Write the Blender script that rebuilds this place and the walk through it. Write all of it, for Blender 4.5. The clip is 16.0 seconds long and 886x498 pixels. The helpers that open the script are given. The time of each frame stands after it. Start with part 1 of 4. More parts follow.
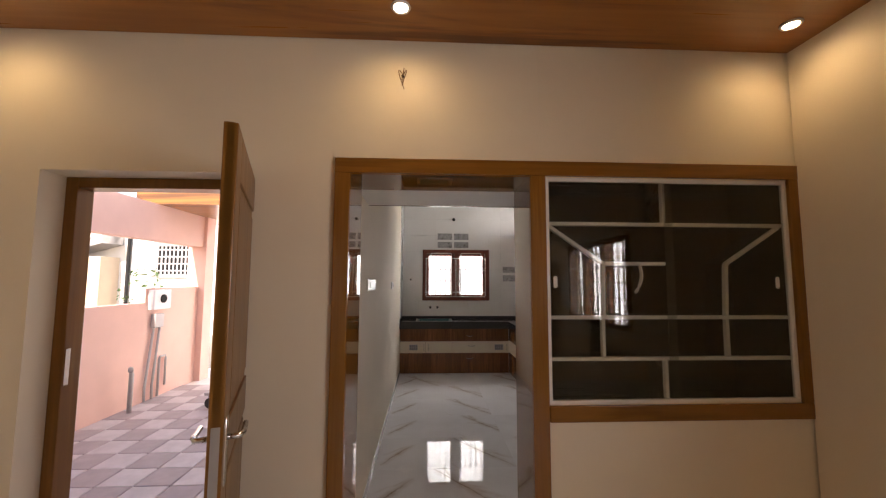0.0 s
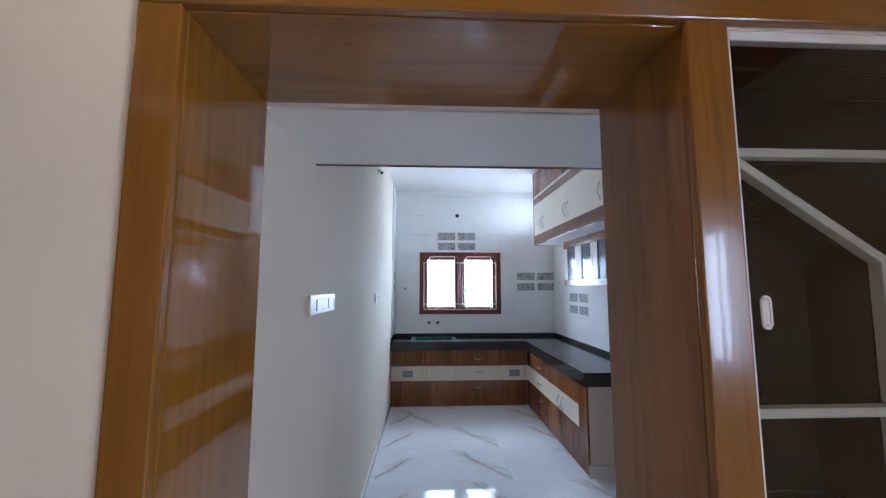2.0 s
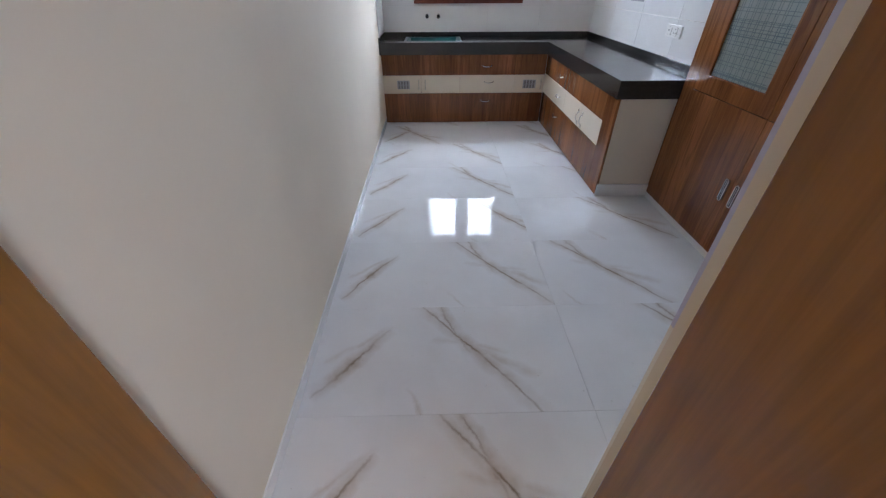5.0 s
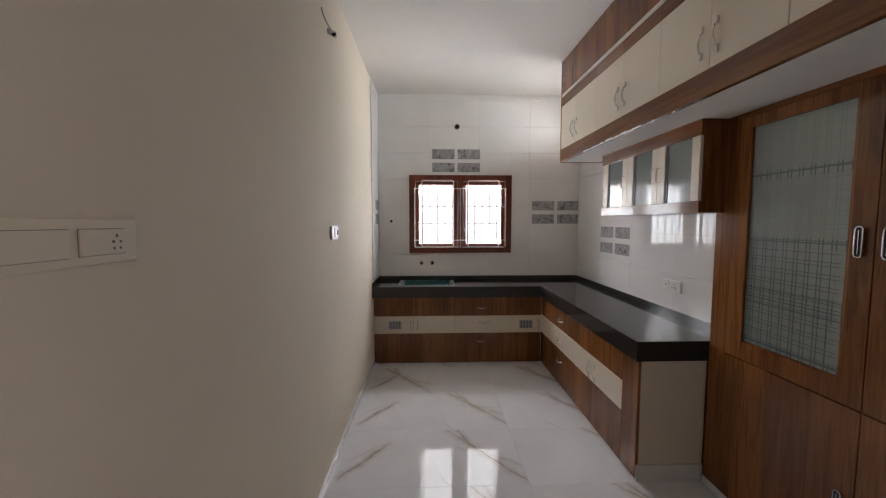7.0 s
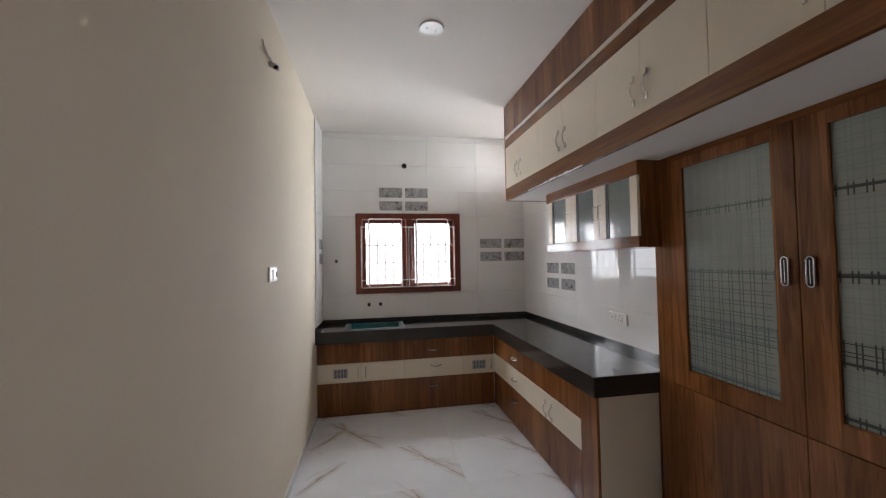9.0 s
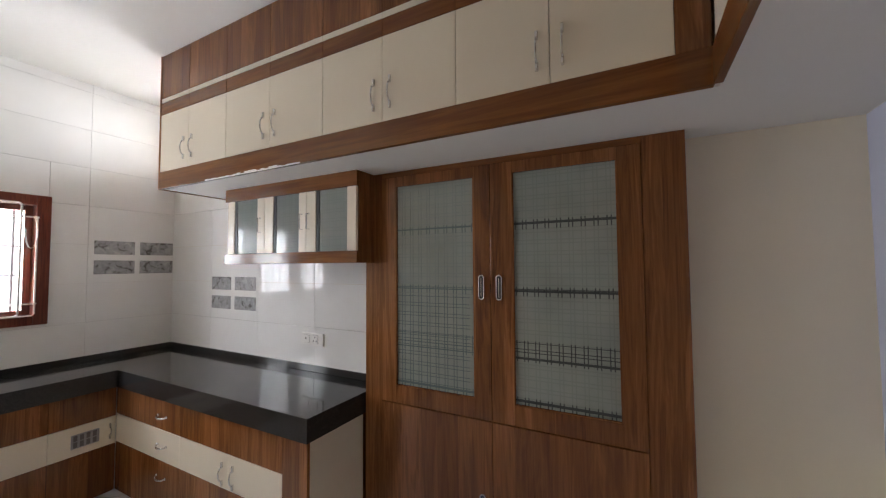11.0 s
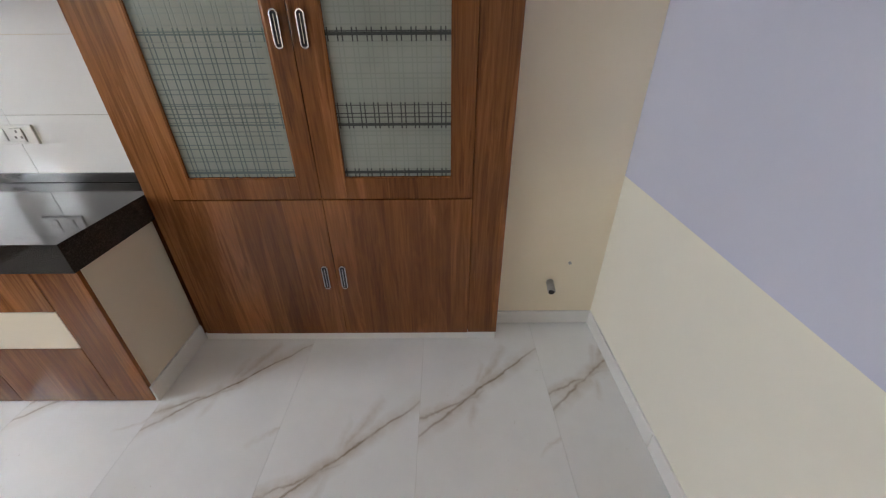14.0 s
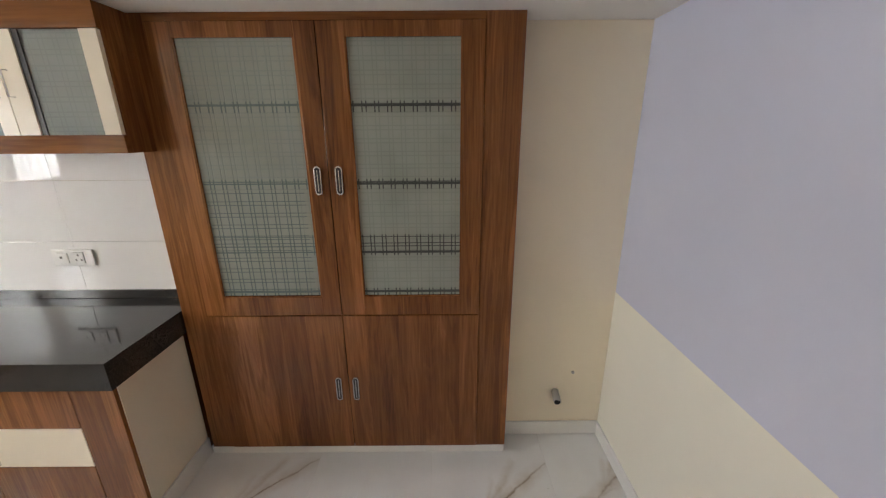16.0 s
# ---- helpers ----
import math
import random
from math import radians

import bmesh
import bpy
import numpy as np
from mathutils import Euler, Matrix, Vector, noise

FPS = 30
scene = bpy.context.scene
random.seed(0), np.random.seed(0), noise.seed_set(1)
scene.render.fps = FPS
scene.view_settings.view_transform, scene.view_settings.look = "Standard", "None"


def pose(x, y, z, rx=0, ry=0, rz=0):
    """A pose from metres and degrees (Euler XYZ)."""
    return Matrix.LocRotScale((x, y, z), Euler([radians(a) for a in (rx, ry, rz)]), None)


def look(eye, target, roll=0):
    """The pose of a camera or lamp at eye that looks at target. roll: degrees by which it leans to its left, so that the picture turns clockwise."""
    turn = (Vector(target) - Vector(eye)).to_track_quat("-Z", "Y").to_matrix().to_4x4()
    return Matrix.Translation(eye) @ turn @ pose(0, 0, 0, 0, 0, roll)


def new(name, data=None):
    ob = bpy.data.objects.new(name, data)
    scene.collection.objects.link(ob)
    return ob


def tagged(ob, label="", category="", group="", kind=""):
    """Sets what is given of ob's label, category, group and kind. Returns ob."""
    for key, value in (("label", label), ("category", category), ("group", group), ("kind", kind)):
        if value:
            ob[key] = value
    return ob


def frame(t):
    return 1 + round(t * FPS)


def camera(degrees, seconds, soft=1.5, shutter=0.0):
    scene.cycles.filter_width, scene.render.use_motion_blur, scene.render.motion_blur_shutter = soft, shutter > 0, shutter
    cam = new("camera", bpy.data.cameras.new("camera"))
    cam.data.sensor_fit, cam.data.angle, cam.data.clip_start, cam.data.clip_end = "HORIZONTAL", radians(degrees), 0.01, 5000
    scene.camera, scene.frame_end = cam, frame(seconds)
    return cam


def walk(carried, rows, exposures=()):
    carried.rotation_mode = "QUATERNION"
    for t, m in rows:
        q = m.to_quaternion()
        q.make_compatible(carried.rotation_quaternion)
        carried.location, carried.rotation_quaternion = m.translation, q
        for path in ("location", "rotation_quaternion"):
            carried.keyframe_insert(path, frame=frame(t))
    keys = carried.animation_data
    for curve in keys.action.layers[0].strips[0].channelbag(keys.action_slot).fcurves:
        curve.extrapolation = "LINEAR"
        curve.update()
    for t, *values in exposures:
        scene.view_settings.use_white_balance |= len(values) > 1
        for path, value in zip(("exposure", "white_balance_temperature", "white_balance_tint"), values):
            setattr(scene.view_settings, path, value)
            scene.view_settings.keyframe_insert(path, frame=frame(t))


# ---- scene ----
cam = camera(99.9, 16.0, soft=1.25)
PATH = [
    (0, (0.426, -1.829, 1.554), (0.518, 0.162, 1.719), 0.2),
    (0.5, (0.435, -1.443, 1.606), (0.519, 0.515, 2.004), 0.1),
    (1, (0.454, -1.055, 1.637), (0.533, 0.865, 2.19), 0.2),
    (1.5, (0.464, -0.764, 1.645), (0.544, 1.153, 2.209), 0.1),
    (2, (0.475, -0.622, 1.591), (0.562, 1.366, 1.791), 0.0),
    (2.5, (0.478, -0.591, 1.527), (0.559, 1.392, 1.280), 1.2),
    (3, (0.483, -0.569, 1.485), (0.566, 1.324, 0.846), 1.1),
    (3.2, (0.488, -0.555, 1.472), (0.564, 1.284, 0.689), 0.8),
    (5.3, (0.606, 0.164, 1.405), (0.642, 1.781, 0.229), -0.2),
    (5.5, (0.625, 0.301, 1.417), (0.659, 1.945, 0.278), -0.2),
    (6, (0.626, 0.48, 1.477), (0.678, 2.289, 0.625), 0.1),
    (6.5, (0.61, 0.541, 1.526), (0.673, 2.479, 1.035), 0.0),
    (7, (0.613, 0.511, 1.55), (0.683, 2.504, 1.405), -0.0),
    (7.5, (0.607, 0.493, 1.547), (0.684, 2.491, 1.585), -0.1),
    (8, (0.616, 0.498, 1.537), (0.692, 2.496, 1.595), -0.0),
    (8.2, (0.614, 0.507, 1.532), (0.704, 2.504, 1.596), -0.1),
    (10.3, (0.562, 0.96, 1.565), (1.846, 2.492, 1.622), -0.4),
    (10.5, (0.573, 1.025, 1.555), (2.015, 2.409, 1.628), -0.0),
    (11, (0.522, 1.166, 1.584), (2.291, 2.095, 1.67), -0.4),
    (11.5, (0.507, 1.231, 1.551), (2.46, 1.644, 1.68), -0.3),
    (12, (0.533, 1.243, 1.579), (2.531, 1.267, 1.662), -0.5),
    (12.5, (0.602, 1.235, 1.575), (2.601, 1.263, 1.525), -0.2),
    (13, (0.656, 1.265, 1.555), (2.599, 1.263, 1.081), -0.3),
    (13.5, (0.708, 1.269, 1.512), (2.522, 1.27, 0.67), -0.3),
    (14, (0.729, 1.275, 1.487), (2.441, 1.279, 0.452), -0.4),
    (14.5, (0.727, 1.275, 1.493), (2.411, 1.28, 0.414), -0.3),
    (15, (0.708, 1.284, 1.53), (2.395, 1.294, 0.455), -0.5),
    (15.5, (0.661, 1.301, 1.593), (2.425, 1.309, 0.652), -0.6),
    (16, (0.621, 1.32, 1.668), (2.529, 1.319, 1.07), -0.4),
]
walk(cam, [(t, look(eye, target, roll)) for t, eye, target, roll in PATH],
     [(0, 1.42, 7300, 23), (0.5, 1.78, 7400, 20), (1.0, 2.1, 6500, 16), (1.5, 2.18, 5750, 13), (2.0, 2.22, 5050, 13), (3.2, 2.25, 5400, 16), (5.5, 2.55, 5700, 16), (6.1, 1.95, 6150, 18), (6.5, 1.52, 6500, 19), (7.0, 1.62, 6800, 20), (7.5, 1.65, 6900, 21), (8.2, 1.68, 6700, 20), (10.3, 1.85, 6600, 18), (11.0, 2.2, 6600, 18), (11.5, 2.88, 6500, 17), (12.5, 2.98, 6850, 16), (13.2, 2.93, 6750, 16), (14.5, 2.72, 6500, 15), (15.5, 2.88, 6900, 16), (16.0, 2.76, 7100, 16)])

# ---- light ----
world = bpy.data.worlds.new("sky")
scene.world = world
world.use_nodes = True
wn = world.node_tree
sky = wn.nodes.new("ShaderNodeTexSky")
sky.sky_type = 'NISHITA'
sky.sun_disc = False
sky.sun_elevation = radians(32)
sky.sun_rotation = radians(188)
wn.links.new(sky.outputs[0], wn.nodes["Background"].inputs[0])
wn.nodes["Background"].inputs[1].default_value = 0.15


def lamp(name, kind, m, watts, colour, **kw):
    d = bpy.data.lights.new(name, kind)
    d.energy, d.color = watts, colour
    ob = new(name, d)
    ob.matrix_world = m
    return ob, d


_, sun = lamp("sun", 'SUN', look((-1, -7.5, 4.75), (0, 0, 0)), 4.0, (1.0, 0.95, 0.87))
sun.angle = radians(0.5)
_, a = lamp("kitchen_window_daylight", 'AREA', look((0.975, 5.12, 1.65), (0.975, 0, 1.5)), 17, (0.81, 0.91, 1.0))
a.shape, a.size, a.size_y = 'RECTANGLE', 1.15, 0.95
_, a = lamp("living_window_daylight", 'AREA', look((2.50, -2.33, 1.53), (0, -2.33, 1.4)), 27, (0.92, 0.96, 1.0))
a.shape, a.size, a.size_y = 'RECTANGLE', 1.40, 0.92
_, a = lamp("ventilator_daylight", 'AREA', look((2.57, 4.50, 2.66), (0, 4.30, 2.2)), 4.2, (0.84, 0.93, 0.96))
a.shape, a.size, a.size_y = 'RECTANGLE', 0.62, 0.44
a.spread = radians(105)
# The last four are added out of view to carry on the downlights.
SPOTS = [(-1.55, -0.235), (0.305, -0.235), (2.17, -0.215), (-1.55, -2.1), (-1.55, -4.0), (2.17, -4.0), (0.305, -4.0)]
for i, (x, y) in enumerate(SPOTS):
    _, s = lamp("downlight_beam", 'SPOT', look((x, y, 2.755), (x, y, 0)), 1.6 if i == 2 else 2.1, (1.0, 0.71, 0.33))
    s.spot_size, s.spot_blend, s.shadow_soft_size = radians(172), 1.0, 0.04


# ---- materials ----
def material(name):
    m = bpy.data.materials.new(name)
    m.use_nodes = True
    n = m.node_tree
    return m, n, n.nodes["Principled BSDF"]


def node(n, kind, **vals):
    k = n.nodes.new(kind)
    for key, v in vals.items():
        k.inputs[key].default_value = v
    return k


def coords(n, scale=(1, 1, 1), shift=True, rot=(0, 0, 0)):
    t = n.nodes.new("ShaderNodeTexCoord")
    mp = node(n, "ShaderNodeMapping", Scale=scale, Rotation=rot)
    if shift:
        oi = n.nodes.new("ShaderNodeObjectInfo")
        v = n.nodes.new("ShaderNodeVectorMath")
        v.operation = 'MULTIPLY_ADD'
        v.inputs[1].default_value = (7.3, 5.1, 9.7)
        n.links.new(oi.outputs["Random"], v.inputs[0])
        n.links.new(t.outputs["Object"], v.inputs[2])
        n.links.new(v.outputs[0], mp.inputs["Vector"])
    else:
        n.links.new(t.outputs["Object"], mp.inputs["Vector"])
    return mp.outputs[0]


def ramp(n, src, stops):
    r = n.nodes.new("ShaderNodeValToRGB")
    e = r.color_ramp.elements
    while len(e) < len(stops):
        e.new(0.5)
    for k, (p, c) in zip(e, stops):
        k.position, k.color = p, (*c, 1)
    n.links.new(src, r.inputs[0])
    return r.outputs[0]


def mathn(n, op, a, b=None, c=None):
    k = n.nodes.new("ShaderNodeMath")
    k.operation = op
    for i, v in enumerate((a, b, c)):
        if v is None:
            continue
        if isinstance(v, (int, float)):
            k.inputs[i].default_value = v
        else:
            n.links.new(v, k.inputs[i])
    return k.outputs[0]


def mixc(n, f, a, b):
    k = n.nodes.new("ShaderNodeMix")
    k.data_type = 'RGBA'
    for sock, v in ((k.inputs[0], f), (k.inputs[6], a), (k.inputs[7], b)):
        if isinstance(v, (int, float)):
            sock.default_value = v
        elif isinstance(v, tuple):
            sock.default_value = (*v, 1)
        else:
            n.links.new(v, sock)
    return k.outputs[2]


def bump(n, bsdf, height, strength, dist=0.002):
    b = node(n, "ShaderNodeBump", Strength=strength, Distance=dist)
    n.links.new(height, b.inputs["Height"])
    n.links.new(b.outputs[0], bsdf.inputs["Normal"])


def noisy(n, vec, scale, detail=4.0, rough=0.55, distort=0.0):
    k = node(n, "ShaderNodeTexNoise", Scale=scale, Detail=detail, Roughness=rough, Distortion=distort)
    n.links.new(vec, k.inputs["Vector"])
    return k.outputs[0]


def plain(name, colour, rough=0.5, metal=0.0, vary=0.06, scale=6.0, bumps=0.0, coat=0.0):
    m, n, b = material(name)
    vec = coords(n)
    lo = tuple(max(0, c * (1 - vary)) for c in colour)
    hi = tuple(min(1, c * (1 + vary)) for c in colour)
    big = noisy(n, vec, scale)
    n.links.new(ramp(n, big, [(0.3, lo), (0.7, hi)]), b.inputs["Base Color"])
    fine = noisy(n, vec, 140.0, 3.0)
    n.links.new(ramp(n, fine, [(0.2, (rough * 0.85,) * 3), (0.8, (min(1, rough * 1.12),) * 3)]), b.inputs["Roughness"])
    b.inputs["Metallic"].default_value = metal
    b.inputs["Coat Weight"].default_value = coat
    if bumps:
        bump(n, b, fine, bumps)
    return m


def wood(name, dark, mid, light, axis=2, rough=0.3, freq=11.0, coat=0.0, spread=1.0, spec=0.32, turns=7.0, fibre=0.22, strip=0.0, relief=0.05):
    """Laminate or timber with its grain along an axis."""
    m, n, b = material(name)
    sc = [freq, freq, freq]
    sc[axis] = freq * 0.07
    vec = coords(n, tuple(sc))
    if strip:
        # veneer leaves laid side by side, each from another place in the log
        at = n.nodes.new("ShaderNodeSeparateXYZ")
        n.links.new(coords(n), at.inputs[0])
        across = [at.outputs[i] for i in range(3) if i != axis]
        u = mathn(n, 'DIVIDE', mathn(n, 'ADD', across[0], across[1]), strip)
        u = mathn(n, 'ADD', u, mathn(n, 'MULTIPLY', mathn(n, 'SINE', mathn(n, 'MULTIPLY', u, 1.7)), 0.35))
        leafno = mathn(n, 'FLOOR', u)
        wn1 = n.nodes.new("ShaderNodeTexWhiteNoise")
        wn1.noise_dimensions = '1D'
        n.links.new(leafno, wn1.inputs["W"])
        moved = n.nodes.new("ShaderNodeVectorMath")
        moved.operation = 'MULTIPLY_ADD'
        moved.inputs[1].default_value = (9.0, 9.0, 9.0)
        n.links.new(wn1.outputs["Color"], moved.inputs[0])
        n.links.new(vec, moved.inputs[2])
        vec = moved.outputs[0]
        leaftone = mathn(n, 'MULTIPLY', mathn(n, 'SUBTRACT', wn1.outputs["Value"], 0.5), 0.20)
    g1 = noisy(n, vec, 1.0, 5.0, 0.6, 1.6)
    sc2 = [freq * 11, freq * 11, freq * 11]
    sc2[axis] = freq * 0.45
    vec2 = coords(n, tuple(sc2))
    g2 = noisy(n, vec2, 1.0, 3.0, 0.6, 0.3)
    rings = mathn(n, 'FRACT', mathn(n, 'MULTIPLY', g1, turns))
    rings = mathn(n, 'ABSOLUTE', mathn(n, 'SUBTRACT', rings, 0.5))
    sc3 = [freq * 0.45] * 3
    sc3[axis] = freq * 0.05
    patch = noisy(n, coords(n, tuple(sc3)), 1.0, 2.0)
    tone = mathn(n, 'ADD', mathn(n, 'MULTIPLY', g1, 0.62), mathn(n, 'MULTIPLY', rings, 0.30))
    tone = mathn(n, 'ADD', tone, mathn(n, 'MULTIPLY', mathn(n, 'SUBTRACT', patch, 0.5), 0.36))
    tone = mathn(n, 'ADD', tone, 0.115)
    if strip:
        tone = mathn(n, 'ADD', tone, leaftone)
    c1 = ramp(n, tone, [(0.5 - 0.20 * spread, dark), (0.5, mid), (0.5 + 0.20 * spread, light)])
    c2 = ramp(n, g2, [(0.35, tuple(0.5 * v for v in dark)), (0.62, tuple(min(1, 1.1 * v) for v in light))])
    n.links.new(mixc(n, fibre, c1, c2), b.inputs["Base Color"])
    n.links.new(ramp(n, g2, [(0.2, (rough * 1.2,) * 3), (0.8, (rough * 0.85,) * 3)]), b.inputs["Roughness"])
    b.inputs["Specular IOR Level"].default_value = spec
    b.inputs["Coat Weight"].default_value = coat
    b.inputs["Coat Roughness"].default_value = 0.025
    if relief:
        bump(n, b, g2, relief, 0.0006)
    return m


WALL = plain("cream_wall_paint", (0.78, 0.695, 0.56), 0.9, vary=0.03, scale=1.3, bumps=0.10)
WHITE = plain("white_ceiling_paint", (0.85, 0.825, 0.78), 0.7, vary=0.03, scale=1.0, bumps=0.08)
LIVING = plain("living_wall_paint", (0.78, 0.70, 0.555), 0.9, vary=0.04, scale=1.2, bumps=0.10)
BEIGE = plain("beige_wall_paint", (0.90, 0.81, 0.65), 0.9, vary=0.03, scale=1.3, bumps=0.10)
BLUE = plain("lavender_wall_paint", (0.62, 0.635, 0.76), 0.9, vary=0.03, scale=1.5, bumps=0.10)
LEMON = plain("pale_lemon_wall_paint", (0.86, 0.835, 0.735), 0.9, vary=0.03, scale=1.5, bumps=0.10)
CREAM = plain("cream_laminate", (0.76, 0.675, 0.54), 0.32, vary=0.02, scale=3)
LAM = wood("walnut_laminate", (0.085, 0.026, 0.0085), (0.188, 0.067, 0.020), (0.37, 0.152, 0.050), 2, 0.13, 9.0, 0.0, 1.3, 0.42, 6.0, 0.15, 0.085)
LAMH = wood("walnut_laminate_lengthwise", (0.08, 0.024, 0.0065), (0.175, 0.060, 0.0155), (0.30, 0.12, 0.034), 1, 0.12, 6.0, 0.0, 1.5, 0.42, 5.0, 0.15)
LAMX = wood("walnut_laminate_crosswise", (0.08, 0.024, 0.0065), (0.175, 0.060, 0.0155), (0.30, 0.12, 0.034), 0, 0.12, 6.0, 0.0, 1.5, 0.42, 5.0, 0.15)
DARKLAM = wood("walnut_laminate", (0.085, 0.026, 0.0085), (0.188, 0.067, 0.020), (0.37, 0.152, 0.050), 2, 0.13, 9.0, 0.0, 1.3, 0.42, 6.0, 0.15, 0.085)
TEAK = wood("polished_teak", (0.095, 0.036, 0.005), (0.215, 0.090, 0.013), (0.33, 0.15, 0.026), 2, 0.20, 5.0, 0.2, 1.6, 0.5, 4.0, 0.10, 0.0, 0.01)
TEAKX = wood("polished_teak_lengthwise", (0.095, 0.036, 0.005), (0.215, 0.090, 0.013), (0.33, 0.15, 0.026), 0, 0.20, 5.0, 0.2, 1.6, 0.5, 4.0, 0.10, 0.0, 0.01)
DOORWOOD = wood("varnished_door_wood", (0.12, 0.046, 0.007), (0.20, 0.084, 0.0135), (0.28, 0.122, 0.022), 2, 0.32, 4.0, 0.15, 1.9, 0.32, 3.0, 0.10)
LININGX = wood("polished_veneer_lining_lengthwise", (0.13, 0.048, 0.005), (0.24, 0.100, 0.011), (0.34, 0.155, 0.022), 0, 0.03, 5.0, 0.35, 2.0, 0.45, 4.0, 0.14, 0.0, 0.0)
LINING = wood("polished_veneer_lining", (0.13, 0.048, 0.005), (0.24, 0.100, 0.011), (0.34, 0.155, 0.022), 2, 0.03, 5.0, 0.35, 2.0, 0.45, 4.0, 0.14, 0.0, 0.0)
SHELFBACK = wood("dark_veneer", (0.020, 0.009, 0.002), (0.036, 0.017, 0.004), (0.060, 0.030, 0.008), 0, 0.25, 5.0)
CEILWOOD = wood("wood_ceiling_panel", (0.05, 0.016, 0.003), (0.31, 0.115, 0.018), (0.42, 0.165, 0.026), 0, 0.30, 2.4, 0.3, 1.1, 0.4, 4.0, 0.10)
FRAMERED = wood("red_stained_frame", (0.09, 0.018, 0.010), (0.16, 0.035, 0.02), (0.22, 0.06, 0.03), 2, 0.3, 14.0, 0.3)
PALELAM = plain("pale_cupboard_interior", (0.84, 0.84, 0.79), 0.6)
# Same interior, darkened in colour so the left pane reads dimmer.
DIMMEDLAM = plain("darkened_cupboard_interior", (0.50, 0.53, 0.51), 0.6)
CHROME = plain("brushed_chrome", (0.70, 0.69, 0.67), 0.22, 1.0)
BLACKMETAL = plain("black_metal", (0.02, 0.02, 0.02), 0.4)
WHITEPLASTIC = plain("white_plastic", (0.80, 0.79, 0.76), 0.3, vary=0.02)
WHITEEDGE = plain("white_edge_band", (0.80, 0.79, 0.76), 0.4, vary=0.03)
GRILLE = plain("white_painted_steel", (0.75, 0.72, 0.70), 0.4, vary=0.05)
BARGREY = plain("grey_painted_steel", (0.16, 0.15, 0.15), 0.5)
DARK = plain("dark_hole", (0.01, 0.01, 0.01), 0.9)
PVC = plain("grey_pvc", (0.45, 0.43, 0.41), 0.4)
TEAL = plain("teal_film", (0.02, 0.13, 0.14), 0.3, vary=0.25, scale=9)
PINK = plain("pink_plaster", (0.80, 0.52, 0.43), 0.8, vary=0.05, scale=2, bumps=0.2)
GROUT = plain("pale_grout", (0.74, 0.72, 0.70), 0.8, vary=0.05)
COPPER = plain("brown_cable_sheath", (0.20, 0.10, 0.035), 0.45)
STEEL = plain("grey_steel", (0.4, 0.4, 0.41), 0.35, 0.8)


def granite():
    m, n, b = material("black_granite")
    vec = coords(n, shift=False)
    g = noisy(n, vec, 260.0, 2.0)
    s = noisy(n, vec, 5.0, 5.0)
    c = ramp(n, g, [(0.45, (0.014, 0.013, 0.0125)), (0.75, (0.065, 0.06, 0.057))])
    n.links.new(mixc(n, mathn(n, 'MULTIPLY', s, 0.22), c, (0.09, 0.085, 0.08)), b.inputs["Base Color"])
    n.links.new(ramp(n, s, [(0.3, (0.06,) * 3), (0.75, (0.16,) * 3)]), b.inputs["Roughness"])
    bump(n, b, g, 0.03, 0.0005)
    return m


